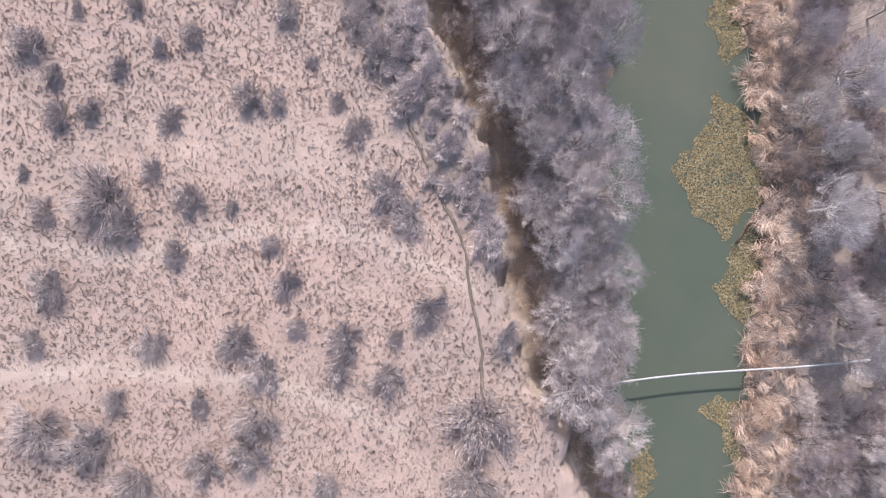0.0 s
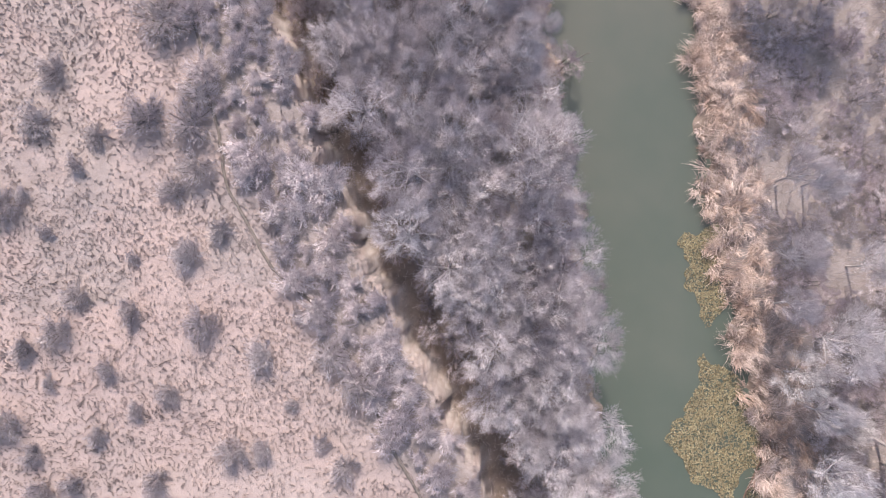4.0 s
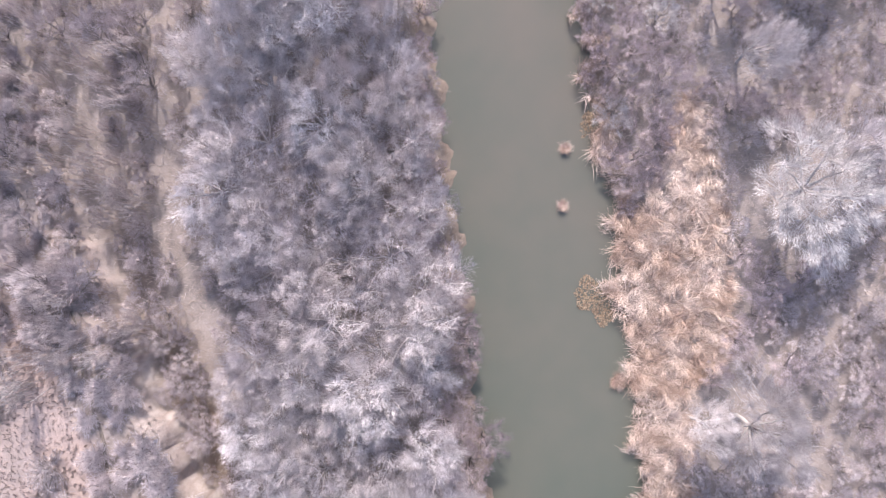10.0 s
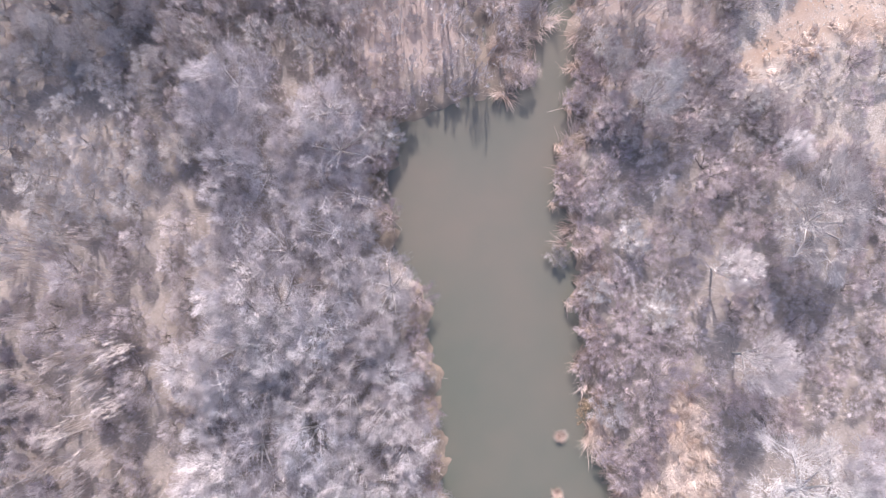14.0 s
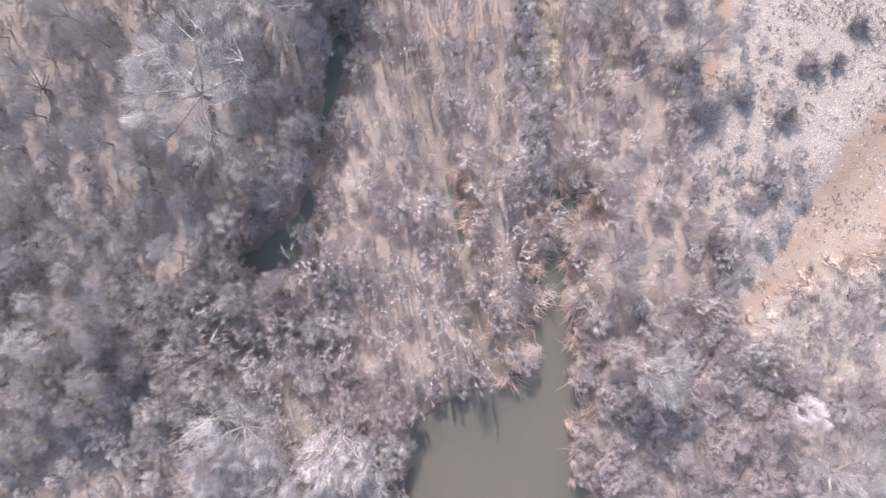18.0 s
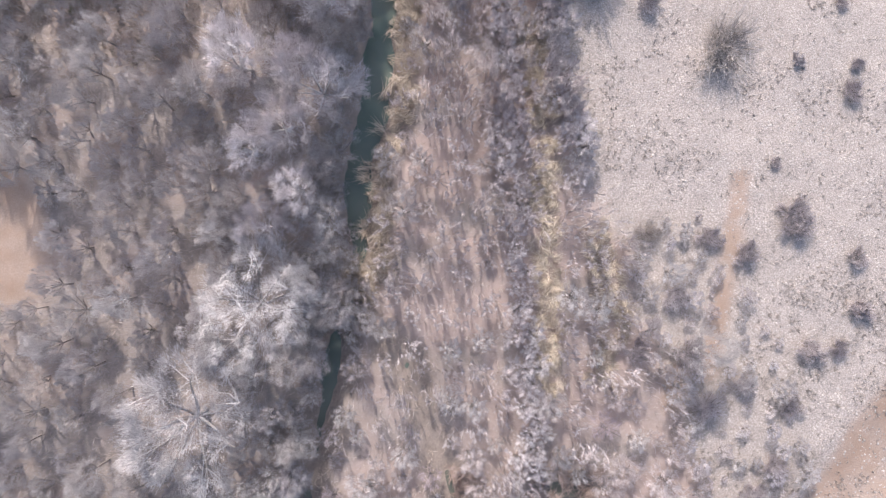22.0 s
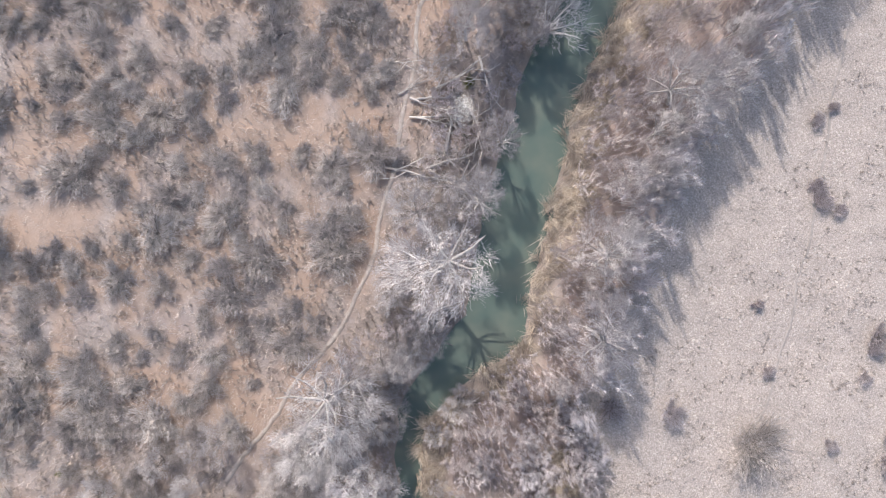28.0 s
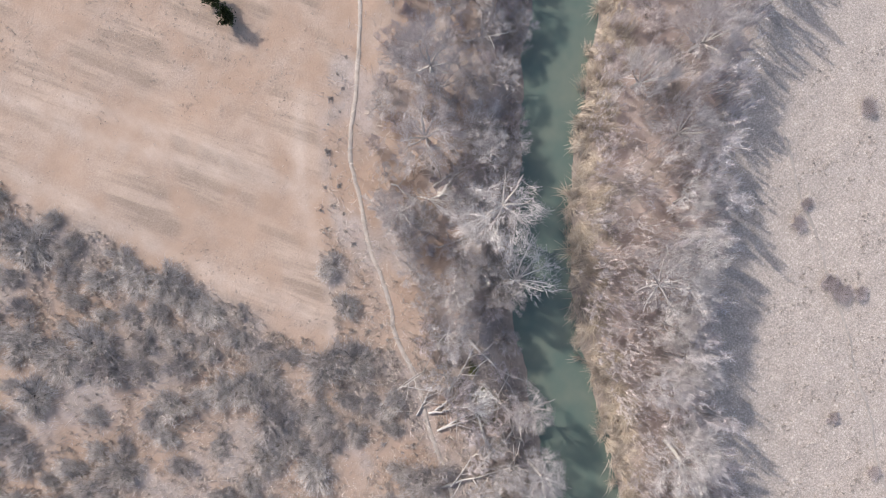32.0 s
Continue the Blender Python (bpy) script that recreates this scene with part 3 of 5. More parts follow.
def whips(name, seed, stems, twigs, twig_mat, label, h=3.4, lean=0.35, category="willow shrub", bark=None, stray=0.4, spread=0.22, thick=0.022, fine=0.0105, lowest=0.15):
    """A clump of long upright willow rods with fine side twigs."""
    r = np.random.RandomState(seed)
    root = new(name)
    az = r.uniform(0, 6.283, stems)
    out = np.abs(r.normal(0, lean, stems)) * h * 0.6
    foot = np.stack([r.normal(0, spread, stems), r.normal(0, spread, stems), np.full(stems, -0.15)], 1)
    hh = h * r.uniform(0.65, 1.05, stems)
    top = foot + np.stack([np.cos(az) * out, np.sin(az) * out, hh], 1)
    half = (foot + top) / 2 - np.stack([np.cos(az) * out * 0.15, np.sin(az) * out * 0.15, 0 * az], 1)
    wood = join(rods(foot, half, thick, thick * 0.7, 3), rods(half, top, thick * 0.7, 0.006, 3))
    k = 6 * np.arange(stems)
    wood = (wood[0], np.concatenate([wood[1], linked(k[1:], 0), linked(k + 6 * stems, k + 3)]))
    pick = r.randint(0, stems, twigs)
    s = r.uniform(lowest, 1.0, (twigs, 1))
    at = half[pick] + (top[pick] - half[pick]) * s
    way = unit(unit(top[pick] - half[pick]) * 0.7 + r.normal(0, stray, (twigs, 3)))
    part("stem", wood, bark or GREY_BARK, root)
    part("crown", spikes(at, at + way * r.uniform(0.05, 0.17, (twigs, 1)) * h, fine), twig_mat, root)
    return tagged(root, label, category)


PALE_LABEL = "bare cottonwood tree with dense pale grey twigs"
PALE = [tree("cottonwood_tree", 10 + i, 6.8, 3.0, 7, 50, 165, PALE_TWIG, PALE_BARK, PALE_LABEL, thick=0.011, tuft=0.12, up=0.8, stray=0.2, plume=0.44) for i in range(4)]
WOODS = [tree("grey_cottonwood", 20 + i, 6.8, 3.0, 7, 46, 140, GREYPALE_TWIG, WOOD_BARK, "bare greyish cottonwood in the stream wood", thick=0.0108, tuft=0.12, up=0.7, stray=0.22, plume=0.4) for i in range(3)]
THICKET_TWIG = plant_material("thicket_twigs", (0.41, 0.355, 0.36), (0.57, 0.505, 0.51), (0.72, 0.655, 0.66))
HACK = [tree("hackberry_tree", 25 + i, 4.4, 2.1, 6, 38, 110, THICKET_TWIG, GREY_BARK, "bare tangled hackberry in a thicket", trunks=2, base=0.15, thick=0.0098, low=0.25) for i in range(3)]
BIG = [tree("large_cottonwood", 40 + i, 8.2, 4.2, 9, (105, 85)[i], 190, GREYPALE_TWIG, (PALE_BARK, WOOD_BARK)[i], ("large bare cottonwood with a rounded silvery crown", "large open cottonwood with dark limbs and pale twigs")[i], thick=0.0105, tuft=0.085, up=0.5, plume=0.26, bulk=0.058, girth=1.1, bare_limbs=True) for i in range(2)]
OPEN = [tree("cottonwood_tree", 30 + i, 7.2, 3.1, 8, 56, 110, GREYPALE_TWIG, WHITE_BARK, "bare riverside cottonwood with white limbs and open crown", base=0.3, low=0.36, thick=0.0105, tuft=0.13, up=0.5, plume=0.36, bulk=0.075, girth=1.05, bare_limbs=True) for i in range(3)]
ARROW = [tree("arrowweed_bush", 47 + 3 * i, 2.9, 1.8, 6, 34, 105, THICKET_TWIG, GREY_BARK, "dense mauve-grey leafless arrowweed bush", "shrub", trunks=3, base=0.1, thick=0.0098, low=0.2) for i in range(3)]
TAMARISK = [tree("tamarisk_tree", 50 + i, 4.4, 2.0, 5, 38, 115, TAMARISK_TWIG, GREY_BARK, "leafless tamarisk with a mauve-brown haze of twigs", trunks=2, base=0.15, thick=0.0098, low=0.3) for i in range(3)]
GREYWOOD = [tree("mesquite_tree", 70 + i, 4.6, 2.2, 6, 36, 105, OLIVE_TWIG, WOOD_BARK, "bare grey-brown mesquite tree with tangled branches", trunks=2, base=0.2, thick=0.0098, low=0.3) for i in range(3)]
DEAD = tree("dead_tree", 90, 6.2, 2.8, 11, 70, 9, BLEACHED, BLEACHED, "dead tree with bleached white branches leaning over water", thick=0.018, tuft=0.25, stray=0.5, bulk=0.12, girth=0.85, bare_limbs=True)
SHRUBS = [shrub("bare_shrub", 100 + i, 24, 3000, SHRUB_TWIG, "rounded leafless grey-mauve shrub on dry ground", thick=0.0058, tip=0.2) for i in range(4)]
SCARP_TWIG = plant_material("scarp_twigs", (0.43, 0.37, 0.37), (0.59, 0.52, 0.52), (0.74, 0.665, 0.665))
SCARP_SHRUBS = [shrub("dense_shrub", 110 + i, 22, 1900, SCARP_TWIG, "dense mauve-grey leafless shrub beside the scarp", h=1.3, thick=0.0098) for i in range(3)]
BRUSH = [shrub("saltbush", 115 + i, 22, 3000, BRUSH_TWIG, "low dark grey-brown bush on reddish soil", h=1.0, thick=0.007, tip=0.22) for i in range(3)]
LOWBRUSH = [shrub("low_brush", 118 + i, 18, 1500, BRUSH_TWIG, "low grey-brown leafless brush", h=0.8, thick=0.009, tip=0.24) for i in range(2)]
FLAT = [shrub("low_shrub", 120 + i, 16, 700, WHIP_TWIG, "low straggling pale leafless shrub", h=0.7, flat=0.3) for i in range(3)]
STEM_BARK = plant_material("willow_rods", (0.30, 0.245, 0.225), (0.43, 0.365, 0.34), (0.55, 0.48, 0.45))
YOUNG_TWIG = plant_material("brown_willow_twigs", (0.45, 0.39, 0.375), (0.63, 0.56, 0.54), (0.79, 0.72, 0.70))
WHIPS = [whips("willow_clump", 140 + i, 24, 1200, WHIP_TWIG, "clump of bare upright willow rods", h=4.3, lean=0.17, spread=0.5, thick=0.022, stray=0.28, bark=STEM_BARK) for i in range(4)]
YOUNG = [whips("young_willow", 150 + i, 30, 1200, YOUNG_TWIG, "bushy young willow with bare pinkish-brown stems", h=3.9, lean=0.22, spread=0.5, thick=0.018, stray=0.3, bark=STEM_BARK, fine=0.0098) for i in range(3)]
SEEP = [tree("seepwillow_bush", 158 + i, 2.8, 1.6, 5, 30, 105, WHIP_TWIG, GREY_BARK, "bushy bare seepwillow of pinkish-brown twigs", "willow", trunks=2, base=0.12, thick=0.0098, low=0.2) for i in range(3)]
PUFFS = [tree("willow_bush", 155 + i, 3.0, 1.5, 5, 30, 115, GREYPALE_TWIG, GREY_BARK, "rounded bare willow bush with silvery twig tips", "willow", trunks=2, base=0.15, thick=0.0098, low=0.25) for i in range(3)]
SILVER = [tree("silver_willow", 166 + i, 3.2, 1.5, 5, 28, 125, PALE_TWIG, GREY_BARK, "small silvery bare willow growing in a row", "willow", trunks=2, base=0.15, thick=0.0098, low=0.3, up=0.5) for i in range(2)]
EDGE = [whips("white_willow", 45 + i, 12, 950, PALE_TWIG, "slender white-barked bare willow at the gravel edge", h=6.8, lean=0.2, spread=0.45, thick=0.028, stray=0.26, bark=PALE_BARK, fine=0.011, lowest=0.25) for i in range(3)]
GREENBUSH = [shrub("juniper_bush", 180 + i, 14, 900, GREEN, "dense dark green juniper bush", h=1.5, thick=0.035, tip=0.2) for i in range(2)]
GRAVEL_WILLOW = [shrub("gravel_willow", 170 + i, 40, 1500, BRUSH_TWIG, "open fan of thin dark willow stems on gravel", h=0.95, thick=0.0045, tip=0.26, stem=0.009) for i in range(2)]
MOSSY = [shrub("green_brush", 190, 14, 1200, OLIVE_GREEN, "low olive-green evergreen bush under bare trees", h=0.8, thick=0.012)]
PATTERNS = MOSSY + LOWBRUSH + GRAVEL_WILLOW + SILVER + ARROW + EDGE + BIG + PALE + WOODS + HACK + OPEN + TAMARISK + GREYWOOD + [DEAD] + SHRUBS + SCARP_SHRUBS + BRUSH + YOUNG + SEEP + PUFFS + FLAT + WHIPS + GREENBUSH

rng = np.random.RandomState(5)
used = set()


def plant(kinds, x, y, size, tall=None, group="", sink=0.0, lean=None):
    """One plant of a kind at x, y: the pattern itself first, then copies of it."""
    ob = kinds[rng.randint(len(kinds))]
    tall = tall or size
    m = pose(x, y, ground_z(x, y) - sink, rng.uniform(-4, 4), rng.uniform(-4, 4), rng.uniform(0, 360)) @ Matrix.Diagonal((size, size * rng.uniform(0.9, 1.1), tall, 1))
    if lean:
        m = pose(x, y, ground_z(x, y), lean[0], lean[1], 0) @ Matrix.Diagonal((size, size, tall, 1))
    if ob.name in used:
        ob = copy_thing(ob, m)
    else:
        used.add(ob.name)
        ob.matrix_basis = m
    return tagged(ob, group=group)


def scatter(x0, x1, y0, y1, space, keep, tries=9000):
    """Uneven points at least a space apart where keep(x, y) holds."""
    out, cells = [], {}
    xs, ys = rng.uniform(x0, x1, tries), rng.uniform(y0, y1, tries)
    ok = keep(xs, ys) > rng.uniform(0, 1, tries)
    for x, y in zip(xs[ok], ys[ok]):
        c = (int(x // space), int(y // space))
        if any((x - a) ** 2 + (y - b) ** 2 < space * space for i in (-1, 0, 1) for j in (-1, 0, 1) for a, b in cells.get((c[0] + i, c[1] + j), ())):
            continue
        cells.setdefault(c, []).append((x, y))
        out.append((float(x), float(y)))
    return out


BUSH_a = [
    (-22.1, 18, 1), (-15.4, 19.5, 1.1), (-11.7, 22.5, 1.1), (-9.6, 23.8, 1), (-11.4, 18.3, 1.2), (-10.2, 10.4, 1.3),
    (-8.4, 10.1, 0.8), (-19, 4, 1.6), (-17.6, 2.4, 1.2), (-14.7, 0.7, 0.9), (-13.8, 4.1, 0.8), (-21.9, 9.1, 1),
    (-20, 9.4, 0.8), (-20, 18.7, 0.8), (-18.7, 20.7, 0.7), (-17.2, 16.1, 0.7), (-13.7, 14.3, 0.8), (-15.8, 13.4, 0.6),
    (-18.3, 12.2, 0.7), (-22.1, 11.5, 0.8), (-23.8, 13.5, 1.2), (-20.9, 15.7, 0.5), (-22.5, 26.7, 0.9), (-21.3, 27.3, 0.6),
    (-12.3, 26.6, 0.9), (-20, 25, 0.5), (-7.9, 15.9, 1), (-5.5, 18.2, 0.5), (-4.9, 10.1, 0.5), (-3.6, 8.5, 0.8),
]
BUSH_b = [
    (-1.8, 4.6, 1.4), (-0.4, 3, 1.2), (-15.1, 9, 0.7), (-15, 22.7, 0.5), (-11.4, 3.5, 0.4), (-24, 5.6, 0.5),
    (-8, -1.1, 0.9), (-9, 1.1, 0.7), (0.7, -2.7, 1.2), (-22.6, -1.5, 1.4), (-2.4, 13.3, 1.4), (-3.8, 15.3, 1.2),
    (-6.4, 12.7, 0.5), (-22.8, 3.3, 0.9), (-16.2, 5.8, 0.6), (-10.9, -4.7, 1.3), (-9.3, -6.4, 1), (-4.3, -4.7, 1.3),
    (-4.7, -6.4, 0.9), (-7.3, -4, 0.7), (-1.7, -7, 0.9), (4.1, -9.8, 1.7), (3.5, -13.5, 1.7), (-9.8, -9.5, 1.4),
    (-13.3, -8.5, 0.8), (-18.4, -8.4, 0.7), (-16.2, -5, 0.8), (-23.5, -4.8, 0.9), (-10.2, -11.6, 1), (-5.3, -13.7, 1),
]
BUSH_c = [
    (5.6, -4.6, 1), (-12.9, -12.3, 0.9), (-17, -13.2, 1.4), (-23.1, -10.1, 1.7), (-20, -11.2, 1.6), (-1.2, -4.7, 0.5),
    (-17.7, 44.5, 1.4), (-14, 40.6, 1.2), (-12, 37.3, 1.4), (-18.7, 34.6, 0.8), (-20.1, 31.6, 0.9), (-16.4, 30.4, 0.8),
    (-13.5, 31.1, 1.1), (-10.7, 27.8, 1.2), (-17.9, 28.7, 0.6), (-9.9, 32.2, 1.1), (-10.8, 30.6, 1.1), (-17.8, 48.3, 1.4),
    (-9.7, 47.8, 1.1),
]
RIGHT_TREES = [
    (29, 12.2, 2.5), (27, 3.4, 2.5), (29.3, -5.6, 1.8), (29.9, 38.3, 3.4), (26.6, 38.6, 2.5), (27.3, 23.3, 2.5),
    (35.5, 52.7, 4.8), (38.6, 54.9, 2.5), (37.9, 70.9, 4), (36.5, 75.4, 1.8), (31.7, 68.1, 1.8), (32.6, 62.1, 2.2),
    (23.5, 59.3, 1.4), (23.5, 67.3, 1.1), (21.3, 69.9, 0.9), (27.4, 65.5, 1.4), (26, 70.4, 1.3),
]
WOOD_TREES = [
    (3.6, 103.7, 4.6), (8.8, 109.4, 3.9), (13.9, 94, 1.4), (27.2, 87.2, 1.6), (35.7, 99.6, 1.6), (13.9, 106.4, 1.2),
    (27.7, 79.8, 2.1), (25.6, 81.7, 1.8), (17.1, 127.3, 3.2), (14.2, 128.4, 1.4), (11.8, 124.3, 2.5), (15.7, 121.5, 2.8),
    (14.9, 112.4, 1.4), (1.1, 133.6, 2.1), (4, 113.8, 2.1), (7.9, 127, 2.1), (8.7, 123.2, 2.1), (2, 115.7, 2.1),
    (-1.9, 108.2, 2.1),
]
END_TREES = [
    (27.6, 138.1, 2.6), (32, 141.7, 1.2), (34.8, 144.2, 1.2), (23.7, 133.4, 1.8), (18.9, 132.5, 2.1), (16.8, 131.2, 1.8),
    (35.5, 151.1, 2.1), (18.1, 128, 2.5), (39.8, 149.3, 0.9), (38.7, 135.3, 1.6), (35.5, 130.6, 1.8), (32.1, 128.2, 1.2),
    (44.4, 140.5, 1.4), (43.3, 137.9, 1.6), (49.2, 142.3, 2.1), (37.5, 152.7, 1.9), (46.1, 156.4, 1.8), (47.4, 163.1, 1.6),
    (39.5, 158.6, 1.4), (44.3, 159.8, 2.1), (43.1, 153.6, 1.8), (60.2, 150, 2.5), (54.6, 147.5, 2.1), (51.5, 144.6, 1.8),
    (46.7, 142.2, 1.8), (41.6, 138.7, 1.6), (55.8, 151.6, 1.8),
]
GRAVEL_BUSH_a = [
    (34.5, 107.7, 1.9), (38.6, 106.4, 0.9), (40.9, 104.7, 1.1), (35.2, 99, 1.1), (44.7, 105.5, 1.1), (48.2, 102.7, 0.9),
    (43.5, 97.5, 1.1), (45.4, 97, 0.8), (38.5, 96.3, 0.9), (35.5, 95.4, 1.3), (39, 90.3, 1.1), (37.5, 89.1, 0.9),
    (34.1, 86.4, 1.5), (47.6, 99.3, 0.9), (41.1, 94.1, 0.8), (42.7, 118.8, 2.3), (44.6, 106.7, 1.3), (53, 121.3, 0.7),
    (51.6, 119.9, 0.6), (51.5, 115.6, 0.6), (50.8, 113.8, 0.9), (38.5, 123, 0.8), (35.4, 103.2, 1.1), (44.3, 110.3, 0.5),
    (31.9, 100.2, 1.1), (35, 125, 0.9), (53.8, 132, 0.8), (46.8, 127.3, 0.5), (53.6, 121.9, 0.8), (47.5, 116.7, 0.6),
]
GRAVEL_BUSH_b = [
    (57, 137.5, 0.5), (54.6, 131, 0.6), (55.7, 137.1, 0.5), (53.9, 133, 0.6), (45.6, 122.9, 0.6), (64.8, 138.2, 0.8),
]
LILY = [
    [(21.3, 12.0), (20.2, 9.3), (18.0, 6.9), (18.7, 4.7), (21.4, 1.6), (24.7, 4.9), (25.1, 6.7), (23.0, 10.4)],
    [(22.4, 1.4), (24.6, 3.7), (24.0, -1.5), (23.2, -4.6), (21.7, -3.4), (20.9, -1.8)],
    [(20.6, 20.2), (23.4, 20.9), (23.0, 14.6), (21.8, 14.0), (20.7, 16.4)],
    [(14.6, -16.0), (16.6, -16.2), (16.4, -13.0), (15.0, -12.6)],
    [(19.8, -10.2), (21.4, -9.2), (23.6, -10.4), (24.6, -15), (23.0, -17), (21.4, -12)],
]
BROWN_LILY = [
    [(20.1, 48.5), (21.3, 48.5), (22.7, 47.9), (22.4, 45.3), (21.3, 45.4), (20.3, 46.6)],
    [(21.5, 59.9), (22.4, 60.0), (22.6, 58.5), (21.6, 58.4)],
    [(23.5, 40.8), (24.6, 41.0), (24.7, 39.8), (23.7, 39.7)],
]
TUSS = [
    (22.4, 41.4, 0.6), (22.3, 41.2, 0.7), (20.4, 57.5, 0.4), (19.8, 53.6, 0.3),
]

TRAIL = [(10.1, 130.9), (17.2, 135.3), (21.6, 137.6), (24.3, 140.5), (27.3, 144.5), (31.1, 150.0), (33.7, 154.3), (36.4, 158.1), (39.3, 162.1), (42.6, 164.9), (46, 166.7), (48.7, 169.2), (56, 175)]
off_trail = lambda x, y: to_line(x, y, TRAIL)[0]


# ---- trees and shrubs ----
HAND = []
for x, y, r in BUSH_a + BUSH_b + BUSH_c:
    plant(SHRUBS, x, y, r * 1.25, r * 1.0, "shrubs on the terrace")
for x, y, r in RIGHT_TREES:
    HAND.append((x, y, r))
    kind, full = (BIG[:1], 4.2) if r > 3.2 else (PALE, 2.75) if r > 1.7 else (PUFFS, 1.4)
    plant(kind, x, y, r / full * (1.12 if r > 3.2 else 1), 0.9 if r > 3.2 else 0.7 + r / 7, "trees on the east bank")
for x, y, r in WOOD_TREES:
    HAND.append((x, y, r))
    kind, full = (BIG[1:], 4.2) if r > 3.5 else (PALE, 2.8) if r > 2.4 else (WOODS, 2.8) if r > 1.5 else (PUFFS, 1.4)
    plant(kind, x, y, r / full, 0.85 if r > 3.5 else 0.6 + r / 7, "trees of the stream wood")
for x, y, r in ((11.0, 118.7, 3.0), (10.4, 114.2, 2.7), (13.4, 119.6, 2.9), (13.0, 115.8, 2.4), (15.2, 123.6, 2.5)):
    HAND.append((x, y, r))
    plant(PALE, x, y, r / 2.8, 0.6 + r / 7, "trees of the stream wood")
for x, y, r in ((13.4, 107.3, 1.3), (12.3, 107.9, 1.4), (14.6, 108.9, 1.1), (8.0, 97.6, 1.2), (9.2, 100.6, 1.2)):
    plant(PUFFS, x, y, r / 1.4, r / 1.5, "bushes leaning over the stream")
for x, y, r in ((2.3, 92.9, 1.9), (3.2, 95.4, 2.0), (5.6, 91.0, 1.7), (2.8, 90.2, 1.6), (7.6, 93.4, 1.4)):
    HAND.append((x, y, r))
    plant(WOODS, x, y, r / 2.8, 0.75, "trees of the stream wood")
for x, y, r in END_TREES:
    HAND.append((x, y, r))
    plant(OPEN, x, y, r / 2.2, 0.62 + r / 6, "cottonwoods along the stream")
for x, y, r in GRAVEL_BUSH_a + GRAVEL_BUSH_b:
    plant(*((SHRUBS, x, y, r * 1.15, r * 0.95) if r < 1.5 else (GRAVEL_WILLOW, x, y, r * 0.88, r * 0.75)), "shrubs on the gravel bar")


def clear(x, y, room=0.5):
    ok = np.ones(np.shape(x))
    for a, b, r in HAND:
        ok = ok * ((x - a) ** 2 + (y - b) ** 2 > (room * r) ** 2)
    return ok


def in_reeds(x, y):
    """The broad bed of rusty reeds on the east bank."""
    east = np.interp(y, [39, 42, 48.5, 54.3, 59, 61.5], [25, 29.6, 30.8, 30.4, 30.0, 28.5])
    west = np.interp(y, [39, 50, 53.7, 60.3, 61.5], [24.0, 24.2, 25.3, 28.4, 28.6])
    return (y > 39) * (y < 61.5) * (x < east + 0.5 * waves(x, y, 2, 95)) * (x > west) * 1.0


CORRIDOR = [(-5.5, 76), (-5.6, 73), (-6.4, 63.4), (-6.1, 53.7), (-4.6, 49), (-3.4, 44)]
BELT_WEST = [(-40, 8), (0, 5), (19, 1.7), (26, 0), (32, -1.5), (37, -1.9), (46, -3.2), (60, -3.8), (67, -3.3), (74, -1.8), (81, -1.8), (96, -1.5)]


def belt(x, y):
    """The strip of trees between the scarp and the river's west bank."""
    d = off_water(x, y)
    gap = np.interp(y, [-20, -4, 4, 14, 22, 30, 45, 60, 75], [2.4, 2.5, 2.9, 3.5, 2.8, 2.1, 2.4, 4.5, 6.5])
    return (x < lerp(AXIS, y)) * (d > np.interp(y, [8, 22], [1.25, 2.3])) * (to_line(x, y, [(13, -8.5), (16, -8)])[0] > 2.2) * (terrace_side(x, y) < -gap) * ((y < 74) | (x < 8.5)) * (y < 80 + 4 * waves(x, y, 3, 63)) * np.interp(y, [70, 84], [1, 0.35]) * (x > lerp(BELT_WEST, y) + 0.9 + 1.1 * waves(x, y, 3, 61)) * clear(x, y)


bank = lambda x, y: (x < lerp(AXIS, y)) * (terrace_side(x, y) < -2) * (y < 96) * (x > lerp(BELT_WEST, y))
for x, y in scatter(-8, 18, -30, 84, 1.95, belt):
    s = rng.uniform(0.74, 1.06)
    plant(PALE, x, y, s, s * rng.uniform(0.8, 1.05), "trees of the west bank")
for x, y in scatter(-8, 18, -30, 96, 1.35, lambda x, y: bank(x, y) * (off_water(x, y) > 0.35) * (off_water(x, y) < np.interp(y, [8, 22], [1.2, 2.5])) * (to_line(x, y, [(11, -8.5), (16, -8)])[0] > 1.6)):
    s = rng.uniform(0.55, 0.95)
    plant(TAMARISK + TAMARISK[:1] + PUFFS[:1], x, y, s * 1.1, s, "bushes at the west bank")

for x, y, r in ((29.0, 22.8, 2.1), (26.8, 18.6, 1.8), (27.4, 7.9, 1.6), (28.2, -2.6, 1.8), (26.2, 15.0, 1.4), (31.5, 17.0, 2.2), (32.0, 5.0, 2.3), (33.0, -2.0, 2.2)):
    HAND.append((x, y, r))
    plant(PALE, x, y, r / 2.8, 0.75 + r / 10, "trees on the east bank")
off_pipe = lambda x, y: to_line(x, y, [(22, -7.5), (34, -6.2)])[0] > 2.0
for x, y in scatter(24, 42, -22, 14, 2.2, lambda x, y: (off_water(x, y) > 3.4 + 2.2 * waves(x, y, 3, 71)) * clear(x, y, 0.6) * off_pipe(x, y)):
    s = rng.uniform(0.75, 1.1)
    HAND.append((x, y, 1.0))
    plant(TAMARISK[:1] + HACK[1:] + PUFFS[:1] + WOODS[:1], x, y, s * (1.1 if rng.rand() > 0.5 else 0.8), s, "thicket of the east bank")
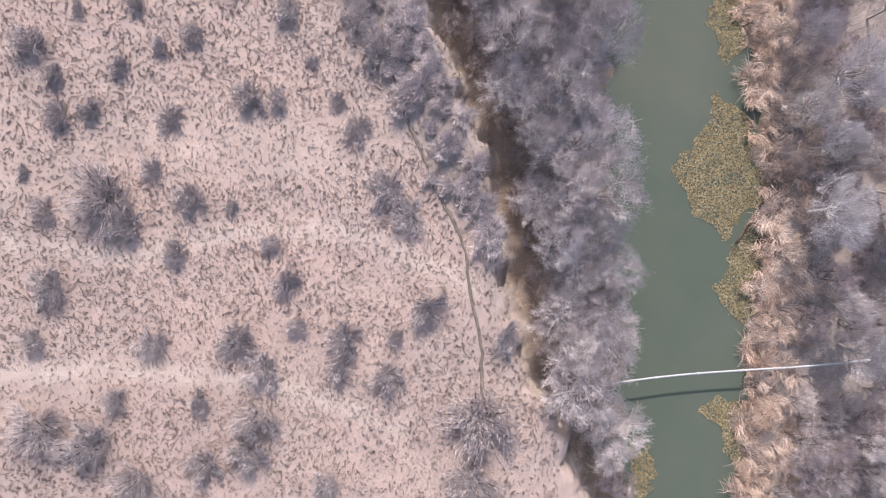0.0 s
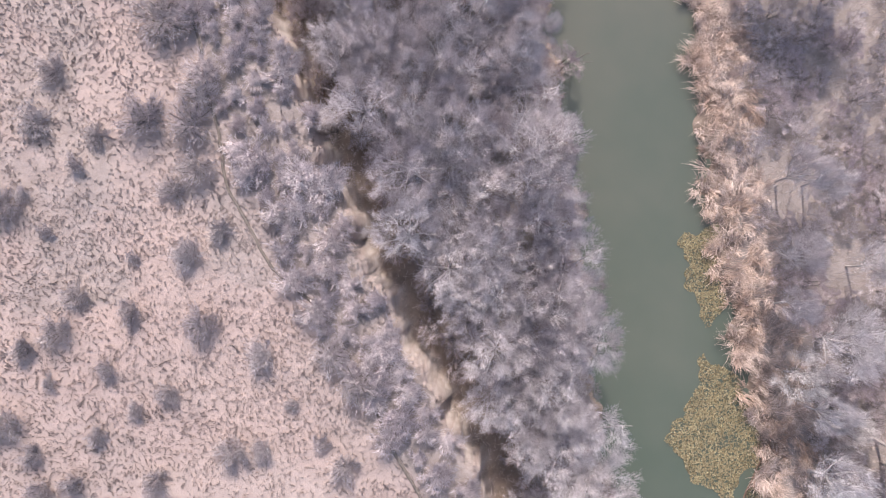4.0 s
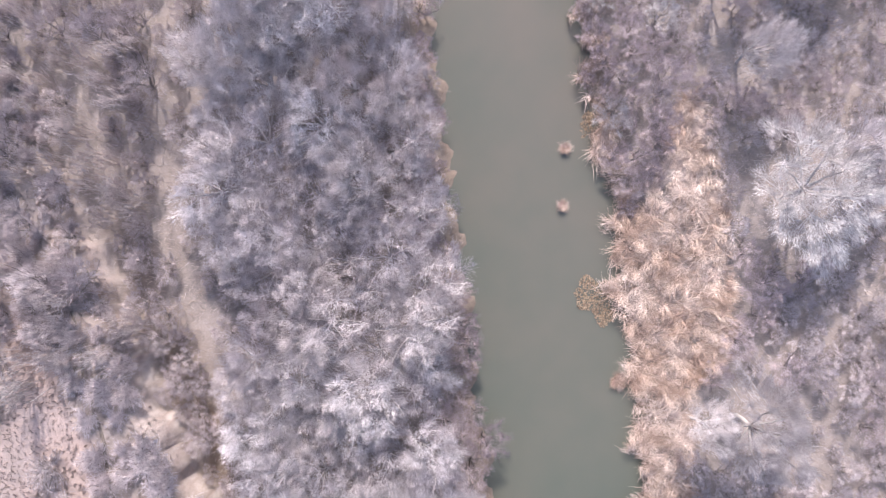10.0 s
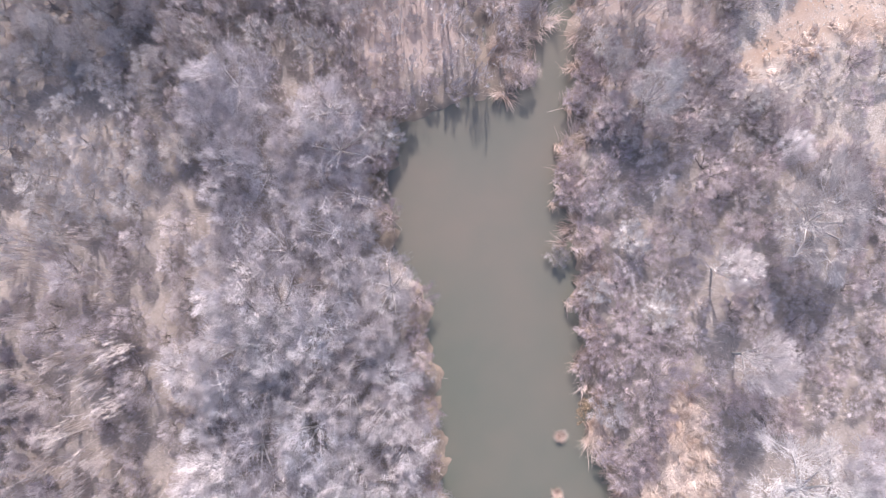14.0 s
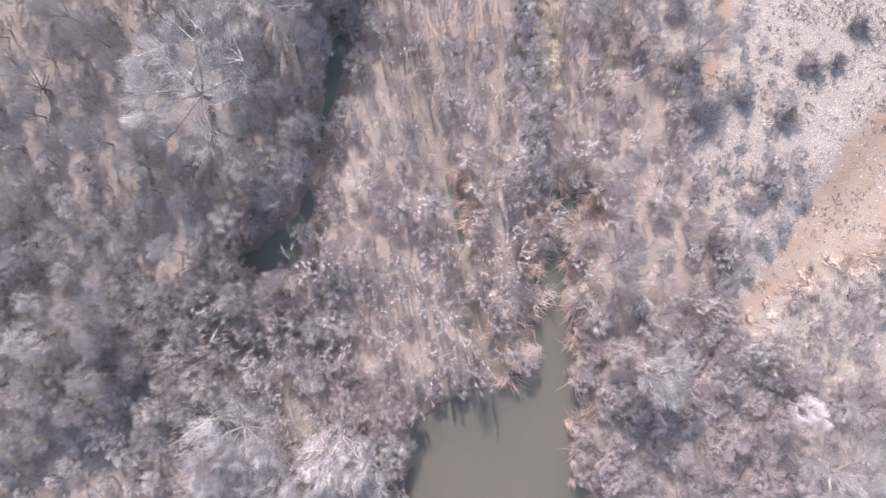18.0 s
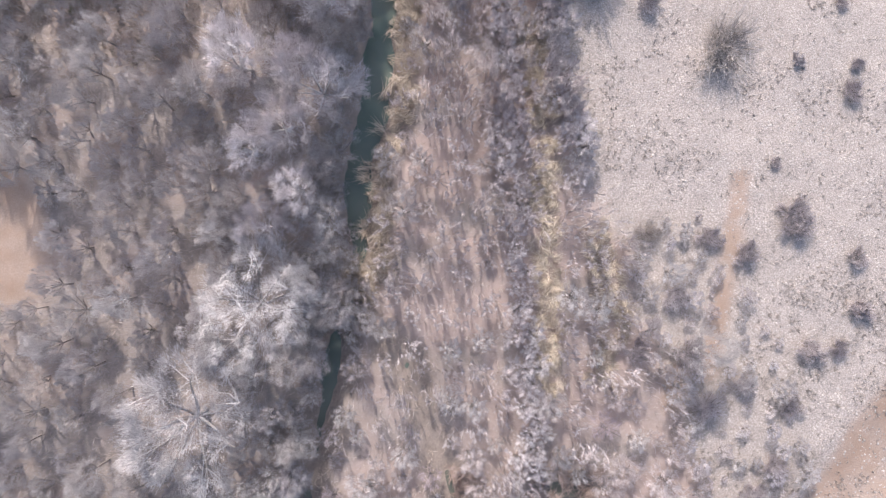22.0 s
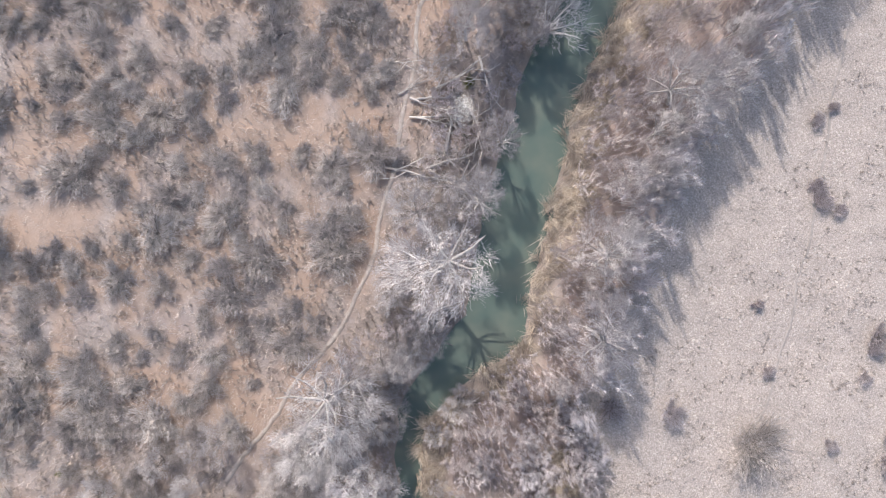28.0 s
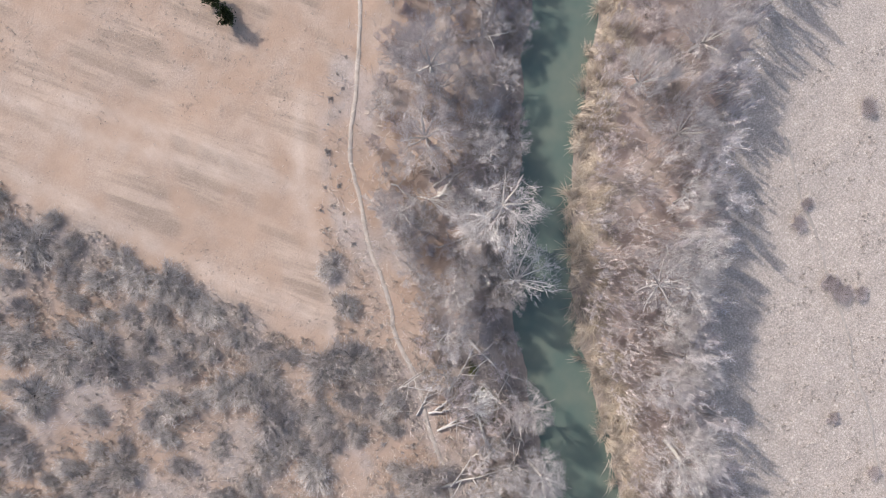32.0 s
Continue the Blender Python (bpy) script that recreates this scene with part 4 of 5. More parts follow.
for x, y in scatter(-8, 12, -18, 48, 1.35, lambda x, y: (terrace_side(x, y) < np.interp(y, [18, 30], [-1.6, -0.5])) * (terrace_side(x, y) > -3.2) * np.interp(y, [-6, 0, 18, 26], [0.5, 0.3, 0.35, 0.9])):
    s = rng.uniform(0.42, 0.7)
    plant(HACK, x, y, s, s, "bushes at the foot of the scarp")
# dense shrubs along the scarp's edge, and beyond the terrace
strip = lambda x, y: (terrace_side(x, y) > np.interp(y, [22, 32], [0.85, 0.45])) * (terrace_side(x, y) < np.interp(y, [-30, 0, 5, 20, 35, 44, 50, 58, 66], [0.0, 0.0, 4.0, 5.0, 5.5, 4.0, 6.5, 14, 22])) * (y < 70)
for x, y in scatter(-30, 8, -10, 70, 1.15, lambda x, y: strip(x, y) * np.interp(y, [0, 40, 50, 70], [1, 1, 0.6, 0.5])):
    s = rng.uniform(0.9, 1.5)
    plant(SCARP_SHRUBS, x, y, s, s * 0.75, "shrubs along the scarp")
for x, y in scatter(-26, 0, 46, 100, 1.45, lambda x, y: (x < np.interp(y, [46, 60, 80, 100], [-8.5, -7.2, -4.5, -4])) * (terrace_side(x, y) < 8) * clear(x, y) * 0.9):
    s = rng.uniform(0.5, 0.85)
    plant(HACK[:2] + YOUNG + ARROW[:1] if y < 74 else PUFFS + GREYWOOD, x, y, s * 1.15, s * (1.3 if y < 74 else 1.0), "thicket below the terrace")

for x, y in scatter(-14, 3, 28, 92, 1.5, lambda x, y: (terrace_side(x, y) < -1.2) * (x < lerp(BELT_WEST, y) + 1.6) * (x > lerp(BELT_WEST, y) - 5.5) * clear(x, y) * (0.45 + 0.5 * (waves(x, y, 3, 62) > 0)) * (to_line(x, y, CORRIDOR)[0] > 1.0)):
    s = rng.uniform(0.4, 0.75)
    plant(HACK + ARROW, x, y, s * 1.1, s, "bushes beside the tree belt")
# thicket round the head of the bay
for x, y in scatter(7, 18, 73, 90, 1.3, lambda x, y: (off_water(x, y) > 0.25) * (x < lerp(AXIS, y) + 0.6) * ((y > 74) & (x > 8) | (y > 81)) * (off_water(x, y) < 9) * clear(x, y, 0.6)):
    s = rng.uniform(0.55, 0.9)
    plant(TAMARISK[:1] + SEEP + PUFFS[:2], x, y, s, s * 0.95, "thicket at the head of the bay")

for x, y in scatter(-5, 9, 77, 93, 1.35, lambda x, y: (x > lerp(BELT_WEST, y) - 1.5) * (y > 79 + 3 * waves(x, y, 3, 63)) * (off_water(x, y) > 0.4) * clear(x, y, 0.5) * 0.9):
    s = rng.uniform(0.65, 1.0)
    plant(WHIPS + SEEP[1:] + PUFFS[:1], x, y, s, s * 0.9, "willow clumps behind the bay")

# east bank, below the gravel bar
for x, y in scatter(24, 44, -25, 84, 1.35, lambda x, y: (off_water(x, y) > 3.2) * (x > lerp(AXIS, y)) * clear(x, y, 0.9) * off_pipe(x, y) * (in_gravel(x, y) < 0.5) * (1 - in_reeds(x, y)) * (0.85 + 0.15 * (y > 52) - 0.55 * (to_line(x, y, [(33.5, 28), (34.5, 35), (38, 37)])[0] < 2.2)), 7000):
    s = rng.uniform(0.5, 0.85)
    plant(ARROW + TAMARISK[:2] + HACK[:1], x, y, s * rng.uniform(1.15, 1.5), s * 0.95, "thicket of the east bank")
for x, y in scatter(20, 30, 53, 84, 1.4, lambda x, y: (1 - in_reeds(x, y)) * (off_water(x, y) > 0.2) * (off_water(x, y) < 3.0) * (x > lerp(AXIS, y)) * clear(x, y, 0.6)):
    s = rng.uniform(0.5, 0.8)
    plant(TAMARISK, x, y, s, s * 0.9, "bushes at the water")

for x, y in scatter(33, 60, 70, 86, 1.6, lambda x, y: (in_sand(x, y) < 0.2) * (y < np.interp(x, [33, 37, 41, 46, 60], [79.5, 80.5, 82, 83, 86]) - 0.6)):
    s = rng.uniform(0.5, 0.8)
    plant(PUFFS + SEEP + TAMARISK, x, y, s, s * 0.8, "thicket below the wash")

# willow island between the stream and the gravel
ROW_1 = [(29.1, 126), (27.8, 121.5), (27.4, 118.2), (25.8, 108.8), (24.9, 104.5), (24.4, 100.5), (22.8, 94.6)]
ROW_2 = [(32.6, 126.5), (31.7, 122.2), (31.2, 118.0), (31.4, 113.6)]
YELLOW = [(30.4, 124.5), (30.0, 120.4), (29.8, 116), (28.2, 111.2), (26.7, 103.7), (25.6, 99.4)]
isle = lambda x, y: (x > lerp(AXIS, y)) * (off_water(x, y) > 0.5) * (in_gravel(x, y) < 0.4) * (y > 77) * (y < 132) * clear(x, y, 0.5) * (to_line(x, y, YELLOW)[0] > 0.9) * (to_line(x, y, ROW_1)[0] > 1.0) * (to_line(x, y, [(27.4, 126.6), (26.4, 122.5), (25.6, 117.8)])[0] > 1.2) * (to_line(x, y, [(25.2, 109.6), (22.1, 101)])[0] > 0.6)
for x, y in scatter(4, 42, 77, 132, 1.4, isle):
    s = rng.uniform(0.6, 1.0)
    plant(WHIPS + SEEP + PUFFS[:2] + TAMARISK[:1] if y < 98 else WHIPS + WHIPS + SEEP[:2] + PUFFS[:2], x, y, s, s * rng.uniform(0.75, 1.1), "willow clumps of the island")
for x, y in scatter(20, 34, 92, 126, 1.05, lambda x, y: np.minimum(to_line(x, y, ROW_1)[0], to_line(x, y, ROW_2)[0]) < 0.7):
    plant(SILVER, x, y, rng.uniform(0.65, 0.95), rng.uniform(0.7, 0.95), "row of pale willows")

for x, y in scatter(30, 46, 82, 120, 1.25, lambda x, y: (in_gravel(x, y) > 0.4) * (in_sand(x, y) < 0.2) * np.interp(to_line(x, y, [(p[1], p[0]) for p in GRAVEL_EDGE])[0], [0, 3, 6, 8], [0.9, 0.7, 0.35, 0]) * np.interp(y, [101, 109], [1, 0])):
    s = rng.uniform(0.3, 0.65)
    plant(SEEP + PUFFS + SILVER, x, y, s, s * 0.9, "willow bushes spreading onto the gravel")

# stream wood on the west side
for x, y in scatter(-2, 24, 98, 131, 2.3, lambda x, y: (x < lerp(AXIS, y)) * (off_water(x, y) > 0.8) * (off_water(x, y) < 8) * clear(x, y, 0.75) * (off_trail(x, y) > 2.2) * 0.8):
    s = rng.uniform(0.55, 0.85)
    HAND.append((x, y, s * 2.2))
    plant(WOODS, x, y, s, s * rng.uniform(0.95, 1.2), "trees of the stream wood")
for x, y in scatter(6, 24, 95, 128, 1.9, lambda x, y: (x < lerp(AXIS, y)) * (off_water(x, y) > 0.15) * (off_water(x, y) < 1.1)):
    s = rng.uniform(0.5, 0.8)
    HAND.append((x, y, s * 2.2))
    plant(WOODS + PALE[:1], x, y, s, s * 1.1, "trees leaning over the stream")
wood = lambda x, y: (off_trail(x, y) > 1.3) * (x < lerp(AXIS, y) - 0.5) * (off_water(x, y) > 0.3) * (y > 84) * (y < 137) * clear(x, y, 0.7) * (in_sand(x, y) < 0.3) * (x > -14)
for x, y in scatter(-14, 24, 84, 134, 1.72, lambda x, y: wood(x, y) * (to_line(x, y, [(-0.5, 96), (1.5, 106), (9.5, 119)])[0] > 0.9) * 0.85):
    s = rng.uniform(0.55, 0.9)
    plant(GREYWOOD + PUFFS[:1] + WOODS[:1], x, y, s, s * 1.3, "stream wood")

# brushland west of the trail
west_of_trail = lambda x, y: y > np.interp(x, [p[0] for p in TRAIL], [p[1] for p in TRAIL])
for x, y in scatter(-12, 34, 128, 186, 1.45, lambda x, y: (off_trail(x, y) > 1.2) * west_of_trail(x, y) * (in_field(x, y) < 0.1) * (in_sand(x, y) < 0.2) * np.interp(waves(x, y, 5, 21) + 0.4 * waves(x, y, 1.8, 22), [-0.25, 0.1], [0.16, 0.9]), 2500):
    s = rng.uniform(0.8, 1.7)
    plant(BRUSH, x, y, s, s * rng.uniform(0.55, 0.75), "shrubs of the brushland")
for x, y in scatter(16, 52, 136, 172, 0.85, lambda x, y: (off_trail(x, y) > 0.7) * (off_trail(x, y) < 4.5) * west_of_trail(x, y) * (in_field(x, y) < 0.1) * 0.75):
    s = rng.uniform(0.3, 0.9)
    plant(LOWBRUSH, x, y, s, s * 0.7, "low brush beside the trail")
# between the trail and the stream
for x, y in scatter(14, 62, 128, 172, 1.22, lambda x, y: (off_trail(x, y) > 1.5) * (1 - west_of_trail(x, y)) * (x < lerp(AXIS, y)) * (off_water(x, y) > 0.2) * clear(x, y, 0.4), 7000):
    s = rng.uniform(0.5, 0.85)
    plant(GREYWOOD + HACK[:1] + GREYWOOD[:1] + FLAT[:2] + SEEP[:1], x, y, s, s, "undergrowth by the stream")
# willow strip between the stream and the gravel bar
edge = lambda x, y: (x > lerp(AXIS, y)) * (off_water(x, y) > 0.9) * (y > 118) * (in_gravel(x, y) < 0.5) * clear(x, y, 0.35)
rim_of = lambda x, y: to_line(x, y, [(p[1], p[0]) for p in GRAVEL_EDGE])[0]
for x, y in scatter(24, 80, 118, 165, 1.3, lambda x, y: edge(x, y) * ((rim_of(x, y) > 2.2) | (y < 128))):
    s = rng.uniform(0.7, 1.05)
    plant(YOUNG + SEEP[:1] + YOUNG, x, y, s, s * rng.uniform(0.65, 0.95), "willow clumps of the gravel edge")
for x, y in scatter(30, 80, 126, 165, 1.25, lambda x, y: edge(x, y) * (rim_of(x, y) < np.interp(y, [126, 132, 140], [1.2, 2.2, 3.0])) * 0.45):
    plant(EDGE, x, y, rng.uniform(0.8, 1.1), rng.uniform(0.65, 0.95), "tall willows of the gravel edge")
for x, y, s in ((34.5, 148.6, 0.7), (33.0, 145.3, 0.6), (34.0, 147.2, 0.45), (22.9, 123.7, 0.35), (1.3, 130.7, 0.6), (0.9, 135.5, 0.8)):
    plant(MOSSY, x, y, s, s * 0.6, "olive-green low bushes")
plant(HACK, -3.6, 126.2, 0.9, 1.0, "thicket below the terrace")
plant([DEAD], 40.4, 149.9, 0.85, 0.85, "dead trees", lean=(0, 22))
for x, y, s, lean in ((34.6, 145.4, 0.6, (-52, -62)), (32.0, 147.8, 0.5, (35, 60)), (41.2, 158.0, 0.5, (58, 50))):
    plant([DEAD], x, y, s, s, "dead trees", lean=lean)
plant(GREENBUSH, 42.9, 176.0, 1.0, 1.4, "junipers of the field")
plant(GREENBUSH, 42.4, 174.6, 1.1, 1.5, "junipers of the field")
for p in PATTERNS:
    if p.name not in used:
        for o in (*p.children_recursive, p):
            bpy.data.objects.remove(o)

# ---- loose cover, too many to count ----


def blades(x, y, z, r, length, lean, width, per):
    """Bent blades of dry grass or reed, several on each spot."""
    n = len(x)
    k = n * per
    base = np.stack([np.repeat(x, per) + r.normal(0, 0.05, k), np.repeat(y, per) + r.normal(0, 0.05, k), np.repeat(z, per) - 0.03], 1)
    az, ln, tilt = r.uniform(0, 6.283, k), r.uniform(*length, k), np.abs(r.normal(0, lean, k))
    way = np.stack([np.cos(az) * np.sin(tilt), np.sin(az) * np.sin(tilt), np.cos(tilt)], 1)
    midp = base + way * ln[:, None] * 0.55
    droop = way + np.stack([np.cos(az) * 0.6, np.sin(az) * 0.6, -0.5 + 0 * az], 1)
    tip = midp + unit(droop) * ln[:, None] * 0.45
    side = np.stack([-np.sin(az), np.cos(az), 0 * az], 1) * width
    verts = np.stack([base - side, base + side, midp + side * 0.8, midp - side * 0.8, tip], 1).reshape(-1, 3)
    tri = np.array([[0, 1, 2], [0, 2, 3], [3, 2, 4]])
    return verts, (tri[None] + (np.arange(k) * 5)[:, None, None]).reshape(-1, 3)


def tufts(x, y, z, r, size, per):
    """Tight bunches of stiff blades."""
    k = np.repeat(np.arange(len(x)), per)
    m, rad = len(k), r.uniform(*size, len(x))
    a, u = r.uniform(0, 6.283, m), np.sqrt(r.uniform(0, 1, m))
    base = np.stack([x[k] + np.cos(a) * u * rad[k] * 0.6, y[k] + np.sin(a) * u * rad[k] * 0.6, z[k] - 0.03], 1)
    tip = base + np.stack([np.cos(a) * u * rad[k] * 0.8, np.sin(a) * u * rad[k] * 0.8, rad[k] * r.uniform(1.2, 2.2, m)], 1)
    return spikes(base, tip, 0.02)


def stuff(name, geometry, material, label, category):
    me = mesh_of(name, *geometry)
    me.materials.append(material)
    return tagged(new(name, me), label, category, kind="stuff")


def spots(n, x0, x1, y0, y1, keep, r):
    x, y = r.uniform(x0, x1, n), r.uniform(y0, y1, n)
    ok = keep(x, y) > r.uniform(0, 1, n)
    return x[ok], y[ok]


r = np.random.RandomState(77)
x, y = spots(112000, -36, 9, -24, 66, lambda x, y: (terrace_side(x, y) > 0.3) * (0.5 + 0.5 * (waves(x, y, 4, 31) > -0.2)) * (1 - 0.6 * in_track(x, y)), r)
stuff("grass_tufts", tufts(x, y, height(x, y), r, (0.05, 0.115), 6), TERRACE_TUFT, "small dark withered grass tufts on pale soil", "grass")
x, y = spots(30000, -36, 9, -24, 66, lambda x, y: (terrace_side(x, y) > 0.3) * (0.4 + 0.6 * (waves(x, y, 2, 32) > 0)), r)
stuff("short_grass", blades(x, y, height(x, y), r, (0.06, 0.16), 0.7, 0.011, 3), STRAW, "short dry grass between the tufts", "grass")
x, y = spots(26000, -12, 36, 126, 186, lambda x, y: (in_field(x, y) < 0.3) * (x < lerp(AXIS, y) - 6), r)
tufty = lambda x, y: (in_field(x, y) < 0.3) * (in_sand(x, y) < 0.3) * (off_trail(x, y) > 0.5) * (x < lerp(AXIS, y) - 5) * np.interp(waves(x, y, 5, 21) + 0.4 * waves(x, y, 1.8, 22), [-0.3, 0.25], [0.12, 0.9])
gx, gy = spots(30000, -12, 36, 126, 186, tufty, r)
stuff("brush_tufts", blades(gx, gy, height(gx, gy), r, (0.25, 0.6), 0.4, 0.017, 7), TUFT, "dark withered weeds between the bushes", "weeds")
stuff("brush_grass", blades(x, y, height(x, y), r, (0.15, 0.4), 0.45, 0.009, 4), STRAW, "dry straw-coloured grass between the shrubs", "grass")
x, y = spots(52000, -16, 60, -24, 165, lambda x, y: (off_water(x, y) > 0.1) * (terrace_side(x, y) < 0) * (in_gravel(x, y) < 0.4) * (in_sand(x, y) < 0.3) * (in_field(x, y) < 0.3), r)
stuff("woodland_grass", blades(x, y, height(x, y), r, (0.25, 0.7), 0.6, 0.013, 3), STRAW, "dry grass and fallen stalks under the trees", "grass")


x, y = spots(70000, -16, 62, -24, 170, lambda x, y: (off_water(x, y) > 0.3) * (terrace_side(x, y) < -0.5) * (in_gravel(x, y) < 0.3) * (in_sand(x, y) < 0.3) * (in_field(x, y) < 0.3), r)
a = np.stack([x, y, height(x, y) - 0.05], 1)
stuff("undergrowth", spikes(a, a + np.stack([r.normal(0, 0.25, len(x)), r.normal(0, 0.25, len(x)), r.uniform(0.4, 1.3, len(x))], 1), 0.014), WHIP_TWIG, "thin bare stalks standing under the trees", "undergrowth")
x, y = spots(34000, 30, 72, 76, 150, lambda x, y: (in_gravel(x, y) > 0.4) * (0.12 + 0.88 * (waves(x, y, 2.2, 51) + 0.8 * waves(x, y, 8, 52) > 0.25)) * np.interp(y, [90, 100, 125, 140], [1, 1, 0.45, 0.25]), r)
stuff("gravel_weeds", blades(x, y, height(x, y), r, (0.08, 0.24), 0.9, 0.022, 10), WEED, "small withered weeds among the stones", "weeds")


x, y = spots(26000, 22, 62, 154, 200, lambda x, y: (in_field(x, y) > 0.6) * (1 - in_track(x, y)) * np.interp(waves(x, y, 6, 55) + 0.7 * waves(x, y, 1.6, 56), [0.0, 0.6], [0.03, 0.6]), r)
stuff("field_weeds", blades(x, y, height(x, y), r, (0.06, 0.16), 0.8, 0.02, 5), TUFT, "low dry weeds on the fallow field", "weeds")


def swathes(x, y, z, r, length, lean, per):
    """Clumps of reeds: the blades of a clump lean and droop the same way."""
    n = len(x)
    az, tilt, tall = r.uniform(0, 6.283, n), np.abs(r.normal(0, lean, n)) + 0.15, r.uniform(*length, n)
    k = np.repeat(np.arange(n), per)
    m = len(k)
    base = np.stack([x[k] + r.normal(0, 0.16, m), y[k] + r.normal(0, 0.16, m), z[k] - 0.03], 1)
    a, t, ln = az[k] + r.normal(0, 0.45, m), np.clip(tilt[k] + r.normal(0, 0.18, m), 0, 1.4), tall[k] * r.uniform(0.55, 1.1, m)
    way = np.stack([np.cos(a) * np.sin(t), np.sin(a) * np.sin(t), np.cos(t)], 1)
    midp = base + way * ln[:, None] * 0.5
    tip = midp + unit(way + np.stack([np.cos(a) * 0.9, np.sin(a) * 0.9, -0.55 + 0 * a], 1)) * ln[:, None] * 0.5
    side = np.stack([-np.sin(a), np.cos(a), 0 * a], 1) * 0.013
    verts = np.stack([base - side, base + side, midp + side, midp - side, tip], 1).reshape(-1, 3)
    tri = np.array([[0, 1, 2], [0, 2, 3], [3, 2, 4]])
    return verts, (tri[None] + (np.arange(m) * 5)[:, None, None]).reshape(-1, 3)


def reed_bed(name, n, x0, x1, y0, y1, keep, label, length=(0.8, 1.7), lean=0.45, material=REED):
    x, y = spots(n, x0, x1, y0, y1, keep, r)
    stuff(name, swathes(x, y, np.maximum(height(x, y), 0), r, length, lean, 26), material, label, "reeds")


reed_bed("reed_bed", 1400, 30, 60, 76, 90, lambda x, y: to_line(x, y, [(31.5, 78.6), (36.4, 81.1), (41, 83.2), (45.5, 83.6), (60, 88)])[0] < 0.8, "straw-coloured grass along the wash", (0.5, 1.1))
east = lambda x, y: (x > lerp(AXIS, y)) * (off_water(x, y) > -0.4)
reed_bed("reed_bed", 4200, 18, 34, -24, 30, lambda x, y: east(x, y) * (off_water(x, y) < 3.4), "bed of dry tan reeds along the bank")
reed_bed("reed_bed", 4600, 18, 34, 30, 60, lambda x, y: np.maximum(east(x, y) * (off_water(x, y) < np.interp(y, [30, 42, 48, 54], [3.0, 3.0, 2.5, 0.6])), in_reeds(x, y)), "bed of rusty dry reeds beside the river")
reed_bed("reed_bed", 1900, 18, 34, 60, 96, lambda x, y: east(x, y) * (off_water(x, y) < 1.6), "thin fringe of dry reeds at the water")
reed_bed("reed_bed", 3000, 12, 40, 108, 140, lambda x, y: east(x, y) * (off_water(x, y) < 1.5), "golden reeds fringing the stream", material=GOLD_REED)
reed_bed("reed_bed", 5200, 36, 76, 138, 172, lambda x, y: east(x, y) * (off_water(x, y) < 2.0 + 1.1 * waves(x, y, 2.5, 97)), "golden reeds fringing the stream", material=GOLD_REED)
reed_bed("reed_bed", 2000, 22, 33, 98, 124, lambda x, y: (np.minimum(to_line(x, y, YELLOW)[0], to_line(x, y, [(31.2, 108.5), (31.2, 102.6), (29.1, 99.2)])[0]) < 0.9), "strip of yellow reeds among the willows", (0.5, 1.1), material=GOLD_REED)
for x, y, s in TUSS:
    a = r.uniform(-s, s, 60)
    b = r.uniform(-s, s, 60)
    ok = a * a + b * b < s * s
    stuff("reed_tussock", blades(x + a[ok] * 0.6, y + b[ok] * 0.6, 0 * a[ok], r, (0.25, 0.65), 0.6, 0.014, 12), REED, "small reed tussock standing in the river", "reeds")


def inside(x, y, outline):
    """Whether points lie in an outline with a frayed edge."""
    x, y = x + 0.22 * np.sin(2.3 * y) + 0.12 * np.sin(6.1 * y), y + 0.22 * np.sin(2.9 * x + 1) + 0.12 * np.sin(5.3 * x)
    odd = np.zeros(len(x), bool)
    for (ax, ay), (bx, by) in zip(outline, outline[1:] + outline[:1]):
        odd ^= ((ay > y) != (by > y)) & (x < (bx - ax) * (y - ay) / (by - ay + 1e-9) + ax)
    return odd


def floating(name, outlines, density, label, material):
    vs, fs, n = [], [], 0
    a = np.arange(6) * 1.0472
    for outline in outlines:
        o = np.array(outline)
        lo, hi = o.min(0) - 0.5, o.max(0) + 0.5
        k = int(density * np.prod(hi - lo))
        px, py = r.uniform(lo[0], hi[0], k), r.uniform(lo[1], hi[1], k)
        ok = inside(px, py, outline) & (waves(px, py, 1.2, 91) + r.uniform(-0.2, 0.9, k) > -0.25)
        px, py = px[ok], py[ok]
        k = len(px)
        size = r.uniform(0.03, 0.06, k)
        z = r.uniform(0.01, 0.07, k)
        tx, ty = r.normal(0, 0.3, k), r.normal(0, 0.3, k)
        ox, oy = np.cos(a)[None] * size[:, None], np.sin(a)[None] * size[:, None]
        v = np.stack([px[:, None] + ox, py[:, None] + oy, z[:, None] + ox * tx[:, None] + oy * ty[:, None]], 2).reshape(-1, 3)
        f = np.array([[0, 1, 2], [0, 2, 3], [0, 3, 4], [0, 4, 5]])
        vs.append(v)
        fs.append((f[None] + (np.arange(k) * 6)[:, None, None]).reshape(-1, 3) + n)
        n += len(v)
    stuff(name, (np.concatenate(vs), np.concatenate(fs)), material, label, "water plants")


floating("floating_plants", LILY, 270, "mat of olive-yellow floating water plants", LILY_LEAF)
floating("floating_plants", BROWN_LILY, 190, "patch of brown floating water plants", BROWN_LEAF)

